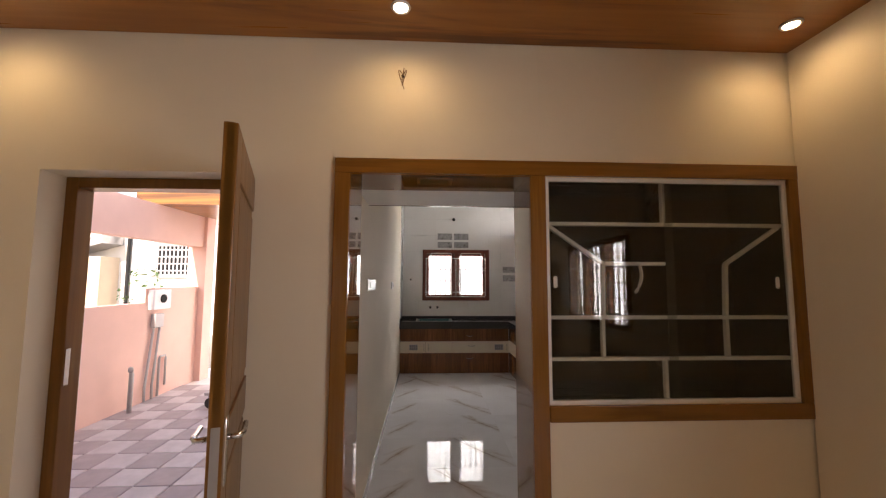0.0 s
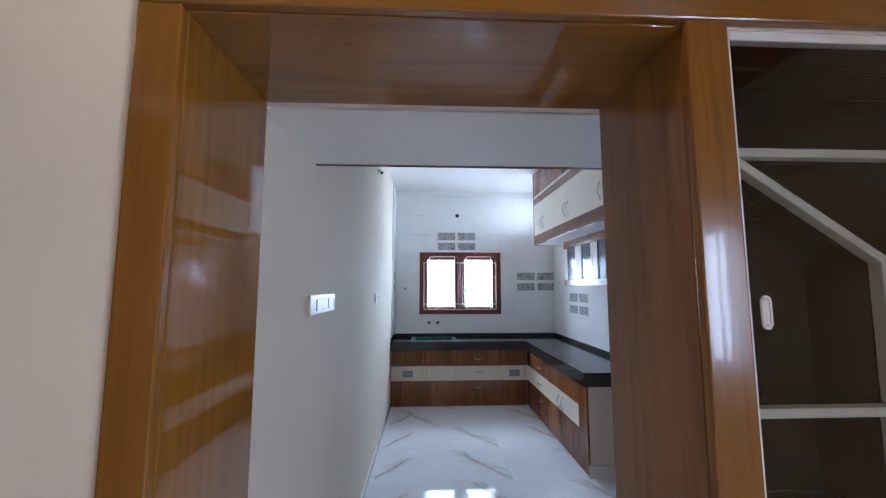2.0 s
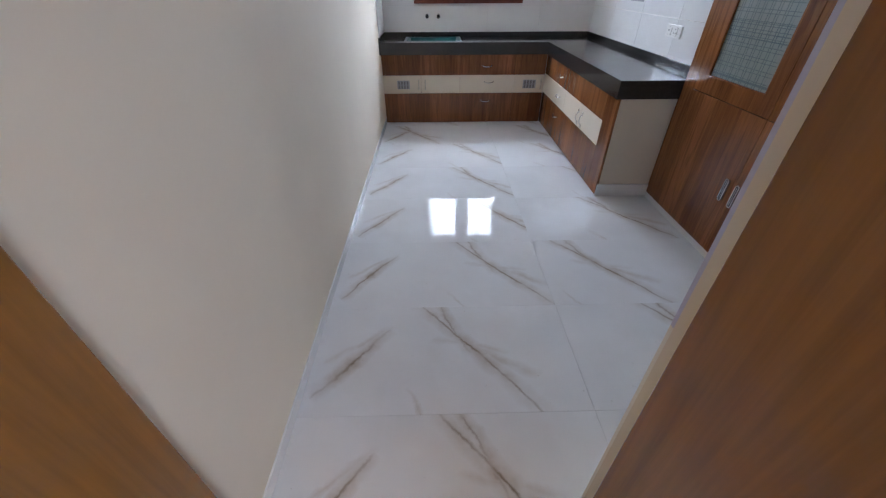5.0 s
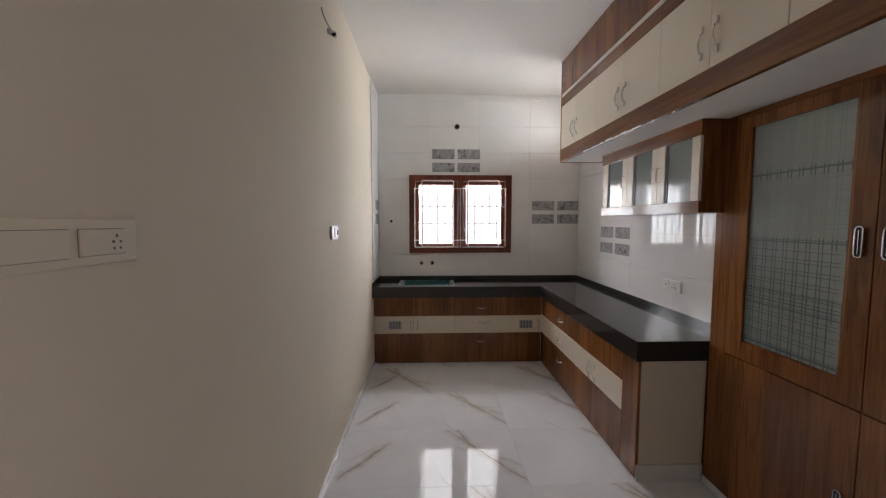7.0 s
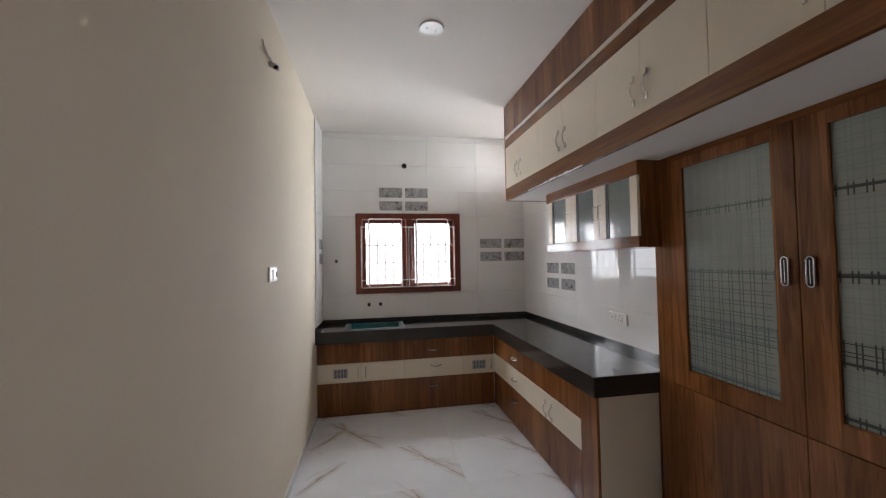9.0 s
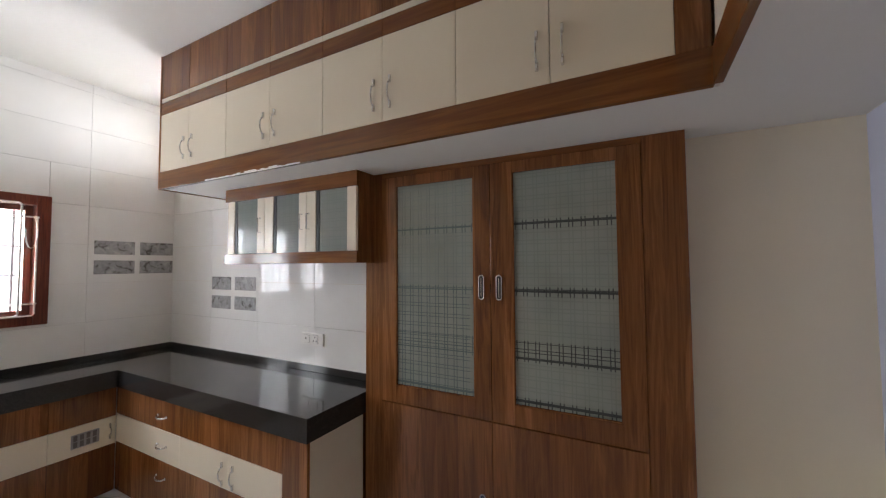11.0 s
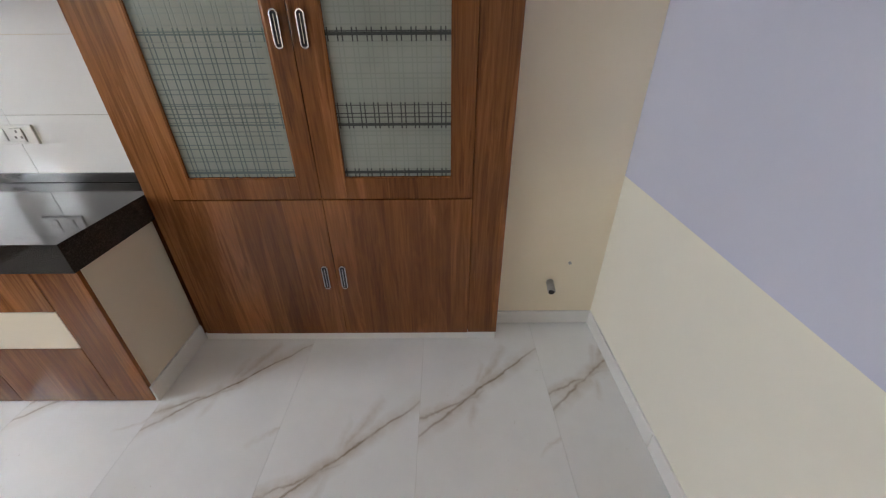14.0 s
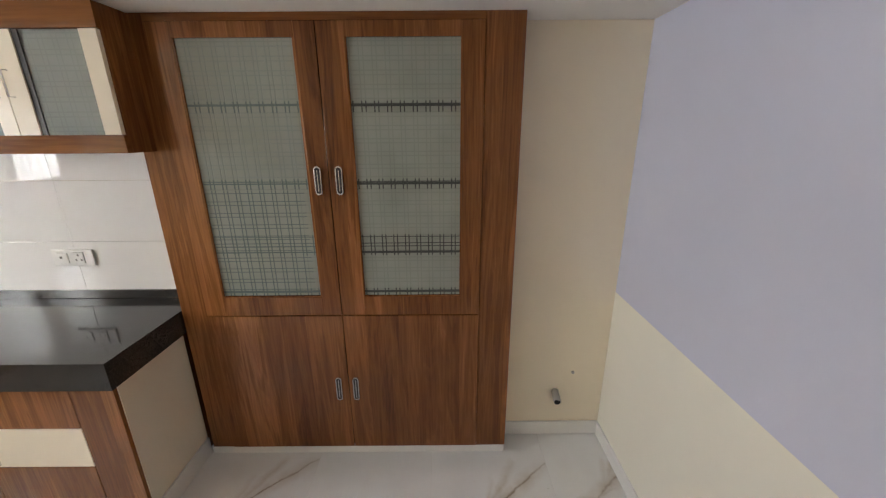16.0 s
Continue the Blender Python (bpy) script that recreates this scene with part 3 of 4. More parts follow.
lw = thing("window_2", (LX1, -2.4, 1.06), "dark-framed three-pane living room window with grilles", "window", kind="structure")
bm = bmesh.new()
for u in (-3.08, -2.60, -2.12, -1.64):
    box(bm, LX1 - 0.02, LX1 + 0.08, u, u + 0.06, 1.06, 2.0)
box(bm, LX1 - 0.019, LX1 + 0.079, -3.02, -1.64, 1.06, 1.12)
box(bm, LX1 - 0.019, LX1 + 0.079, -3.02, -1.64, 1.94, 2.0)
part("window_frame", bm, DARKLAM, lw)
for u in (-3.02, -2.54, -2.06):
    bm = bmesh.new()
    grille_bars(bm, 0, LX1 + 0.02, u, u + 0.42, 1.12, 1.94, 5, 5, 0.010)
    part("grille", bm, BLACKMETAL, lw, "black steel window grille")

door = thing("door_1", (-0.46, 0.16, 0), "brown panelled wooden entrance door standing open", "door", kind="structure")
part("door_frame", boxes((D0, D0 + 0.06, 0.155, 0.255, 0, DZ), (D1 - 0.06, D1, 0.155, 0.255, 0, DZ), (D0 + 0.06, D1 - 0.06, 0.156, 0.254, DZ - 0.055, DZ), bevel=0.004), DOORWOOD, door, "brown wooden door frame")
part("strike_plate", boxes((D0 + 0.058, D0 + 0.063, 0.165, 0.19, 1.02, 1.2)), CHROME, door)
# the leaf swings towards the living room
LEAF = pose(-0.49, 0.15, 0.0, 0, 0, 0) @ Matrix.Rotation(math.atan2(-0.82, 0.305), 4, 'Z')


def on_leaf(bm):
    bmesh.ops.transform(bm, matrix=LEAF, verts=bm.verts)
    return bm


LW, LZ0, LZ1 = 0.875, 0.02, 2.045
leaf = part("leaf", on_leaf(boxes((0, LW, -0.012, 0.012, LZ0, LZ1))), DOORWOOD, door, "brown wooden door leaf")
for u0, u1, z0, z1 in ((0, 0.12, LZ0, LZ1), (LW - 0.12, LW, LZ0, LZ1), (0.12, LW - 0.12, LZ0, 0.24), (0.12, LW - 0.12, 0.95, 1.1), (0.12, LW - 0.12, LZ1 - 0.16, LZ1)):
    part("rail", on_leaf(boxes((u0, u1, -0.021, 0.021, z0, z1), bevel=0.003)), DOORWOOD, leaf)
for z0, z1 in ((0.27, 0.92), (1.13, 1.855)):
    part("panel", on_leaf(boxes((0.15, LW - 0.15, -0.018, 0.018, z0, z1), bevel=0.012)), DOORWOOD, leaf, "raised wooden door panel")
bm = bmesh.new()
box(bm, LW - 0.075, LW - 0.04, -0.026, 0.026, 0.93, 1.13, bevel=0.004)
for s in (-1, 1):
    tube(bm, [(LW - 0.057, s * 0.02, 1.07), (LW - 0.057, s * 0.06, 1.07), (LW - 0.08, s * 0.068, 1.07), (LW - 0.18, s * 0.066, 1.065)], 0.009, 8)
part("handle", on_leaf(bm), CHROME, leaf, "chrome lever handle", True)
bm = bmesh.new()
box(bm, LW - 0.001, LW + 0.003, -0.012, 0.012, 0.90, 1.12)
part("latch_plate", on_leaf(bm), STEEL, leaf)

# ---- arch lining and niche ----
arch = thing("arch_frame", (0.5, 0.17, 0), "glossy brown wood lining round the kitchen opening", "door frame", kind="structure")
part("jamb", boxes((0.0, 0.047, 0.0207, 0.352, 0, 2.082), bevel=0.003), LINING, arch)
part("jamb", boxes((0.952, 1.004, 0.0207, 0.352, 0, 2.082), bevel=0.003), LINING, arch)
part("head", boxes((0.0, 1.004, 0.0207, 0.352, 2.082, 2.102), bevel=0.002), LININGX, arch)
part("casing", boxes((-0.029, 0.047, 0.0, 0.0205, 0, 2.084), bevel=0.004), TEAK, arch, "polished teak casing")
part("casing", boxes((0.951, 1.031, 0.0, 0.0205, 0, 2.084), bevel=0.004), TEAK, arch, "polished teak casing")
part("casing", boxes((-0.029, 2.375, -0.0005, 0.0205, 2.084, 2.16), bevel=0.004), TEAKX, arch, "polished teak casing")
part("casing", boxes((1.033, 2.374, 0.0, 0.0205, 0.868, 0.945), bevel=0.004), TEAKX, arch, "polished teak casing")
part("casing", boxes((2.322, 2.374, 0.0005, 0.0205, 0.945, 2.084), bevel=0.004), TEAK, arch, "polished teak casing")

shelf = thing("built_in_shelf", (1.68, 0.2, NZ0), "dark brown built-in shelf with white edges behind sliding glass", "shelf")
part("back_panel", boxes((N0, N1, 0.385, 0.398, NZ0, NZ1)), SHELFBACK, shelf)
for r in ((N0, N0 + 0.016, 0.045, 0.385, NZ0, NZ1), (N1 - 0.016, N1, 0.045, 0.385, NZ0, NZ1)):
    part("side_panel", boxes(r), SHELFBACK, shelf)
for r in ((N0 + 0.016, N1 - 0.016, 0.045, 0.385, NZ0, NZ0 + 0.016), (N0 + 0.016, N1 - 0.016, 0.045, 0.385, NZ1 - 0.016, NZ1)):
    part("end_board", boxes(r), SHELFBACK, shelf)
part("edge_frame", boxes((N0, N0 + 0.018, 0.0225, 0.044, NZ0, NZ1), (N1 - 0.018, N1, 0.0225, 0.044, NZ0, NZ1), (N0 + 0.018, N1 - 0.018, 0.023, 0.044, NZ1 - 0.018, NZ1), (N0 + 0.018, N1 - 0.018, 0.023, 0.044, NZ0, NZ0 + 0.018), bevel=0.002), WHITEEDGE, shelf, "white edge strip")


def board(x0, z0, x1, z1, depth=0.12):
    """A shelf board between two points of the front, with its white edge."""
    a, b = Vector((x0, 0, z0)), Vector((x1, 0, z1))
    d = (b - a)
    ang = math.atan2(d.z, d.x)
    m = Matrix.Translation((a + b) / 2) @ Matrix.Rotation(-ang, 4, 'Y')
    bm = boxes((-d.length / 2, d.length / 2, 0.062, 0.062 + depth, -0.009, 0.009))
    bmesh.ops.transform(bm, matrix=m, verts=bm.verts)
    ob = part("board", bm, SHELFBACK, shelf)
    bm = boxes((-d.length / 2, d.length / 2, 0.038, 0.0615, -0.0088, 0.0088), bevel=0.002)
    bmesh.ops.transform(bm, matrix=m, verts=bm.verts)
    part("edge_strip", bm, WHITEEDGE, ob, "white edge strip")


a, b = N0 + 0.018, N1 - 0.018
board(a, 1.845, b, 1.845)
board(a, 1.366, b, 1.366)
board(a, 1.16, b, 1.16)
board(1.665, 1.856, 1.665, NZ1 - 0.018)
board(1.645, NZ0 + 0.018, 1.645, 1.149)
board(1.326, 1.171, 1.326, 1.355)
board(1.977, 1.171, 1.977, 1.355)
board(a, 1.834, 1.335, 1.64)
board(1.335, 1.64, 1.331, 1.377)
board(b - 0.02, 1.834, 1.99, 1.64)
board(1.99, 1.64, 1.978, 1.377)
board(1.345, 1.64, 1.665, 1.64)
bm = bmesh.new()
tube(bm, [(1.538 - 0.036 * (max(0.0, q - 0.3) / 0.7) ** 2 - 0.03 * max(0.0, 0.3 - q), 0.045, 1.632 - 0.14 * q) for q in [i / 8 for i in range(9)]], 0.008, 6)
part("bracket", bm, WHITEEDGE, shelf, "white curved bracket", True)
for x0, x1, yy, hx in ((N0 + 0.02, 1.70, 0.024, 1.078), (1.66, N1 - 0.02, 0.031, 2.25)):
    g = part("sliding_pane", boxes((x0, x1, yy, yy + 0.004, NZ0 + 0.02, NZ1 - 0.02)), GLASS, shelf, "clear sliding glass pane")
    bm = bmesh.new()
    tube(bm, [(hx + 0.0075 * math.cos(q), yy - 0.003, 1.545 + 0.0085 * math.sin(q) + (0.019 if math.sin(q) > 0 else -0.019)) for q in [i * math.pi / 8 for i in range(16)]], 0.003, 6, True)
    box(bm, hx - 0.007, hx + 0.007, yy - 0.004, yy - 0.001, 1.522, 1.568)
    part("finger_pull", bm, WHITEPLASTIC, g, "white oval finger pull", True)

# ---- downlights ----
for i, (x, y) in enumerate(SPOTS):
    dl = thing("downlight", (x, y, ZL), "round recessed ceiling downlight, lit warm", "ceiling light", "living room downlights")
    bm = bmesh.new()
    tube(bm, [(x + 0.038 * math.cos(q), y + 0.038 * math.sin(q), ZL - 0.004) for q in [k * math.pi / 12 for k in range(24)]], 0.007, 6, True)
    part("rim", bm, WHITEPLASTIC, dl, "", True)
    part("lens", disc(bmesh.new(), (x, y, ZL - 0.003), 0.031, 0.005), LED, dl, "glowing warm lens")

wire = thing("loose_wire", (0.302, 0.01, 2.585), "loose brown cable ends hanging out of the wall", "cable")
for k, (wide, drop, out) in enumerate(((0.022, 0.062, 0.052), (-0.018, 0.075, 0.060), (0.010, 0.048, 0.070))):
    bm = bmesh.new()
    tube(bm, [(0.302 + wide * math.sin(math.pi * q), 0.014 - out * math.sin(0.8 * math.pi * q), 2.602 + 0.018 * math.sin(math.pi * q) - drop * q ** 1.5 + 0.02 * max(0.0, q - 0.75)) for q in [i / 12 for i in range(13)]], 0.0021, 6)
    part("strand", bm, COPPER, wire, "", True)
bm = bmesh.new()
tube(bm, [(0.300, -0.045, 2.548), (0.309, -0.050, 2.535), (0.305, -0.046, 2.515), (0.312, -0.04, 2.50)], 0.0021, 6)
part("strand", bm, COPPER, wire, "", True)
part("conduit_end", disc(bmesh.new(), (0.302, 0.006, 2.592), 0.007, 0.010, 1, 12), DARK, wire)


# ---- kitchen: handles ----
def bow(parent, pts, r=0.0056):
    bm = bmesh.new()
    tube(bm, pts, r, 8)
    for p in (pts[0], pts[-1]):
        bmesh.ops.create_uvsphere(bm, u_segments=8, v_segments=6, radius=r * 1.5, matrix=Matrix.Translation(p))
    return part("handle", bm, CHROME, parent, "chrome bow handle", True)


def bow_v(parent, axis, at, u, z, half=0.055):
    """Upright bow handle on a front that faces -x (axis 0) or -y (axis 1); it bulges outwards between flat ends."""
    def p(out, zz):
        return (at - out, u, zz) if axis == 0 else (u, at - out, zz)
    bm = bmesh.new()
    span = half - 0.024
    tube(bm, [p(0.007 + 0.018 * math.sin(math.pi * i / 10), z + span * math.cos(math.pi * i / 10)) for i in range(11)], 0.0042, 8)
    for s in (-1, 1):
        z0, z1 = sorted((z + s * (span - 0.004), z + s * (half + 0.004)))
        box(bm, *((at - 0.011, at - 0.0005, u - 0.0055, u + 0.0055) if axis == 0 else (u - 0.0055, u + 0.0055, at - 0.011, at - 0.0005)), z0, z1, bevel=0.002)
    return part("handle", bm, CHROME, parent, "brushed bow handle with flat ends", True)


def bow_h(parent, axis, at, u, z, half=0.05):
    pts = []
    for i in range(9):
        q = math.pi * i / 8
        out = 0.004 + 0.024 * math.sin(q)
        uu, zz = u + half * math.cos(q), z - 0.008 * math.sin(q)
        pts.append((at - out, uu, zz) if axis == 0 else (uu, at - out, zz))
    bow(parent, pts)


G = 0.0015


def front(name, parent, axis, at, u0, u1, z0, z1, mat, t=0.018, label=""):
    r = (at, at + t, u0 + G, u1 - G, z0 + G, z1 - G) if axis == 0 else (u0 + G, u1 - G, at, at + t, z0 + G, z1 - G)
    return part(name, boxes(r, bevel=0.0012), mat, parent, label)


# ---- back base units (front at y 4.511) ----
FY, FX, BT = 4.511, 1.836, 0.742
for k, (u0, u1) in enumerate(((0.004, 0.874), (0.874, 1.485), (1.485, FX - 0.001))):
    unit = thing("base_cabinet", ((u0 + u1) / 2, 4.7, 0), "walnut and cream base cabinet under the granite worktop", "cabinet", "kitchen base cabinets")
    part("body", boxes((u0, u1, FY + 0.02, YB, 0.0, BT - 0.002)), DARKLAM, unit)
    d = front("drawer_front", unit, 1, FY, u0, u1, 0.525, BT, LAM)
    if k == 1:
        bow_h(d, 1, FY, 1.175, 0.622)
    if k == 1:
        bow_h(front("drawer_front", unit, 1, FY, u0, u1, 0.333, 0.525, CREAM, label="cream drawer front"), 1, FY, 1.20, 0.455)
        bow_h(front("drawer_front", unit, 1, FY, u0, u1, 0.012, 0.333, LAM), 1, FY, 1.172, 0.252)
        continue
    edges = [(u0, 0.432), (0.432, u1)] if k == 0 else [(u0, u1)]
    for e0, e1 in edges:
        d = front("door", unit, 1, FY, e0, e1, 0.333, 0.525, CREAM, label="cream cabinet door")
        vent = {0.004: (0.162, 0.301), 1.485: (1.595, 1.742)}.get(e0)
        if vent:
            v0, v1 = vent
            part("vent_grille", boxes((v0, v1, FY - 0.003, FY + 0.004, 0.382, 0.473), bevel=0.001), STEEL, d, "grey louvred vent")
            bm = bmesh.new()
            for i in range(4):
                for j in range(2):
                    uu = v0 + 0.012 + (v1 - v0 - 0.014) * i / 4
                    box(bm, uu, uu + 0.02, FY - 0.005, FY - 0.002, 0.388 + j * 0.042, 0.424 + j * 0.042)
            part("slot", bm, BARGREY, d)
        bow_v(d, 1, FY, {0.004: 0.405, 0.432: 0.478, 1.485: 1.80}[e0], 0.43, 0.05)
    front("drawer_front", unit, 1, FY, u0, u1, 0.012, 0.333, LAM)

# ---- right base units (front at x 1.836) ----
unit = thing("base_cabinet", (2.1, 4.08, 0), "walnut and cream drawer unit under the granite worktop", "cabinet", "kitchen base cabinets")
part("body", boxes((FX + 0.02, XR, 3.70, FY + 0.018, 0.0, BT - 0.002)), DARKLAM, unit)
for z0, z1, m, hz in ((0.54, BT, LAM, 0.63), (0.345, 0.54, CREAM, 0.445), (0.012, 0.345, LAM, 0.25)):
    bow_h(front("drawer_front", unit, 0, FX, 3.70, FY, z0, z1, m), 0, FX, 3.893, hz)
unit = thing("base_cabinet", (2.1, 3.15, 0), "walnut and cream end cabinet with a plain cream side", "cabinet", "kitchen base cabinets")
part("body", boxes((FX + 0.02, XR, 2.622, 3.70, 0.0, BT - 0.002)), DARKLAM, unit)
front("drawer_front", unit, 0, FX, 2.777, 3.70, 0.54, BT, LAM)
for u0, u1, hu in ((2.777, 3.212, 3.165), (3.212, 3.70, 3.262)):
    d = front("door", unit, 0, FX, u0, u1, 0.012, 0.345, LAM)
    d2 = front("door_band", unit, 0, FX, u0, u1, 0.345, 0.54, CREAM, label="cream door band")
    bow_v(d2, 0, FX, hu, 0.425, 0.062)
front("end_stile", unit, 0, FX, 2.60, 2.777, 0.012, BT, LAM)
part("side_panel", boxes((FX + 0.019, 2.245, 2.60, 2.6215, 0.10, BT - 0.001), bevel=0.0015), CREAM, unit, "cream side panel")
part("plinth", boxes((FX + 0.004, 2.245, 2.592, 2.6215, 0.0, 0.098), bevel=0.0015), GLOSSTILE, unit, "white tile plinth")

# ---- worktop and sink ----
SX0, SX1, SY0, SY1 = 0.31, 0.85, 4.535, 4.86
bm = bmesh.new()
for u0, u1, v0, v1 in cut((0.0, XR, 4.437, YB), [(SX0, SX1, SY0, SY1)]):
    box(bm, u0, u1, v0, v1, BT, 0.86)
box(bm, 1.808, XR, 2.575, 4.437, BT, 0.86)
bmesh.ops.remove_doubles(bm, verts=bm.verts, dist=0.0002)
top = solid("worktop", bm, GRANITE, "polished black granite kitchen worktop with upstand", "worktop")
part("upstand", boxes((0.0, XR - 0.014, YB - 0.014, YB, 0.8605, 0.905), bevel=0.002), GRANITE, top)
part("upstand", boxes((XR - 0.014, XR, 2.575, YB, 0.8605, 0.905), bevel=0.002), GRANITE, top)
part("upstand", boxes((0.0, 0.012, 4.44, YB - 0.014, 0.8605, 0.905), bevel=0.002), GRANITE, top)
sink = thing("kitchen_sink", (0.57, 4.7, 0.86), "kitchen sink lined with teal protective film", "sink")
bm = bmesh.new()
r0, r1, zz = 0.03, 0.012, 0.7
box(bm, SX0 + 0.001, SX0 + 0.012, SY0 + 0.001, SY1 - 0.001, zz, 0.862)
box(bm, SX1 - 0.012, SX1 - 0.001, SY0 + 0.001, SY1 - 0.001, zz, 0.862)
box(bm, SX0 + 0.012, SX1 - 0.012, SY0 + 0.001, SY0 + 0.012, zz, 0.862)
box(bm, SX0 + 0.012, SX1 - 0.012, SY1 - 0.012, SY1 - 0.001, zz, 0.862)
box(bm, SX0 + 0.012, SX1 - 0.012, SY0 + 0.012, SY1 - 0.012, zz, zz + 0.01)
part("basin", bm, TEAL, sink)
part("flange", boxes(*[(u0, u1, v0, v1, 0.8602, 0.8635) for u0, u1, v0, v1 in cut((SX0 - 0.045, SX1 + 0.035, SY0 - 0.03, SY1 + 0.03), [(SX0 + 0.002, SX1 - 0.002, SY0 + 0.002, SY1 - 0.002)])]), STEEL, sink, "bare steel flange")
bm = bmesh.new()
loop = []
for cx, cy, q0 in ((SX1 - 0.04, SY1 - 0.04, 0), (SX0 + 0.04, SY1 - 0.04, 90), (SX0 + 0.04, SY0 + 0.04, 180), (SX1 - 0.04, SY0 + 0.04, 270)):
    for i in range(5):
        q = radians(q0 + 22.5 * i)
        loop.append((cx + 0.05 * math.cos(q), cy + 0.05 * math.sin(q), 0.8625))
tube(bm, loop, 0.012, 6, True, 0.35)
part("rim", bm, TEAL, sink, "", True)

# ---- loft cabinets, right run ----
EDGES = [1.05, 1.427, 1.797, 2.162, 2.525, 2.915, 3.30, 3.69, 4.02]
PULL = {1: 1.427, 2: 1.427, 3: 2.162, 4: 2.162, 5: 2.915, 6: 2.915, 7: 3.69, 8: 3.69}
LF = 1.84
for k in range(0, 8, 2):
    u0, u1 = EDGES[k], EDGES[k + 2]
    unit = thing("loft_cabinet", (2.1, (u0 + u1) / 2, 2.16), "cream overhead loft cabinet with a walnut band, doors shut", "cabinet", "overhead loft cabinets")
    part("body", boxes((LF + 0.022, XR, u0, u1, 2.161, ZC - 0.002)), DARKLAM, unit)
    for j in (k, k + 1):
        a, b = EDGES[j], EDGES[j + 1]
        d = front("door", unit, 0, LF + 0.003, a, b, 2.222, 2.615, CREAM, label="cream cabinet door")
        front("band", d, 0, LF + 0.003, a, b, 2.615, 2.698, LAMH, label="walnut band")
        front("strip", d, 0, LF + 0.003, a, b, 2.698, 2.728, CREAM, label="cream strip")
        front("top_panel", d, 0, LF + 0.003, a, b, 2.728, ZC - 0.004, LAM, label="walnut top panel")
        mid = EDGES[k + 1]
        s = -1 if j == k else 1
        bow_v(d, 0, LF + 0.003, mid + s * 0.045, 2.35, 0.07)
trim = thing("loft_trim", (LF, 2.5, 2.105), "walnut trim rail along the loft cabinets", "trim", kind="structure")
part("rail", boxes((LF - 0.004, LF + 0.0215, 0.955, 4.02, 2.106, 2.221), bevel=0.002), LAMH, trim)
part("rail", boxes((0.0, LF - 0.004, 0.935, 0.959, 2.106, 2.221), bevel=0.002), LAMX, trim)
part("corner_stile", boxes((LF - 0.002, LF + 0.0215, 0.957, 1.05, 2.221, ZC - 0.002), bevel=0.002), LAM, trim)
part("end_panel", boxes((LF + 0.0, XR, 4.02, 4.036, 2.106, ZC - 0.002), bevel=0.002), LAM, trim)

# white paint of the slab run raggedly over the rail's lower edge
bm = bmesh.new()
random.seed(5)
for i in range(50, 74):
    u = 0.97 + i * 0.034
    lift = 0.002 + 0.004 * random.random() + (0.006 if 38 < i < 66 and random.random() < 0.4 else 0.0)
    box(bm, LF - 0.0056, LF - 0.0035, u, u + 0.034, 2.1035, 2.1065 + lift)
part("paint_edge", bm, WHITE, trim, "ragged white paint over the rail's lower edge")

# ---- loft cabinets, run over the opening ----
SE = [1.80 - 0.36 * i for i in range(6)]
for k in range(0, 5):
    u1, u0 = SE[k], max(SE[k + 1], 0.003)
    unit = thing("loft_cabinet", ((u0 + u1) / 2, 0.7, 2.16), "cream overhead loft cabinet above the kitchen opening", "cabinet", "overhead loft cabinets")
    part("body", boxes((u0, u1, YS, 0.936, 2.161, ZC - 0.002)), DARKLAM, unit)
    part("door", boxes((u0 + G, u1 - G, 0.938, 0.956, 2.222, 2.615), bevel=0.0012), CREAM, unit, "cream cabinet door")
    part("top_panel", boxes((u0 + G, u1 - G, 0.938, 0.956, 2.617, ZC - 0.004), bevel=0.0012), LAM, unit, "walnut top panel")

# ---- tall cabinet ----
TX = 2.23
tall = thing("tall_cupboard", (2.3, 1.78, 0), "tall walnut cupboard with two plaid frosted glass doors above solid doors", "cupboard")
part("body", boxes((TX + 0.15, 2.366, 0.995, 2.56, 0.05, 2.107), (TX + 0.022, TX + 0.15, 0.995, 1.10, 0.05, 2.107), (TX + 0.022, TX + 0.15, 2.48, 2.565, 0.05, 2.107), (TX + 0.022, TX + 0.15, 1.10, 2.48, 2.06, 2.107), (TX + 0.022, TX + 0.15, 1.10, 2.48, 0.05, 0.85)), DARKLAM, tall)
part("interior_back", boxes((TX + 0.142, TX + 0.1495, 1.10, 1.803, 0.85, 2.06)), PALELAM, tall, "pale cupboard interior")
part("interior_back", boxes((TX + 0.142, TX + 0.1495, 1.803, 2.48, 0.85, 2.06)), DIMMEDLAM, tall, "cupboard interior darkened in colour behind the left glass")
part("divider", boxes((TX + 0.03, TX + 0.141, 1.796, 1.81, 0.85, 2.06)), DARKLAM, tall)
part("stile", boxes((TX, TX + 0.0215, 0.994, 1.148, 0.05, 2.107), bevel=0.0015), LAM, tall)
part("stile", boxes((TX, TX + 0.0215, 2.456, 2.568, 0.05, 2.107), bevel=0.0015), LAM, tall)
part("rail", boxes((TX, TX + 0.0215, 1.148, 2.456, 2.078, 2.107), bevel=0.001), LAMH, tall)
for z0, z1 in ((1.757, 1.788), (1.442, 1.474), (1.146, 1.226), (0.94, 0.972)):
    part("shelf_board", boxes((TX + 0.03, TX + 0.141, 1.10, 2.48, z0, z1)), DARKLAM, tall)


def oval_pull(parent, at, y, z, half=0.045):
    bm = bmesh.new()
    pts = []
    for i in range(20):
        q = 2 * math.pi * i / 20
        pts.append((at - 0.012, y + 0.013 * math.cos(q), z + 0.013 * math.sin(q) + (half if math.sin(q) > 0 else -half)))
    tube(bm, pts, 0.0034, 6, True)
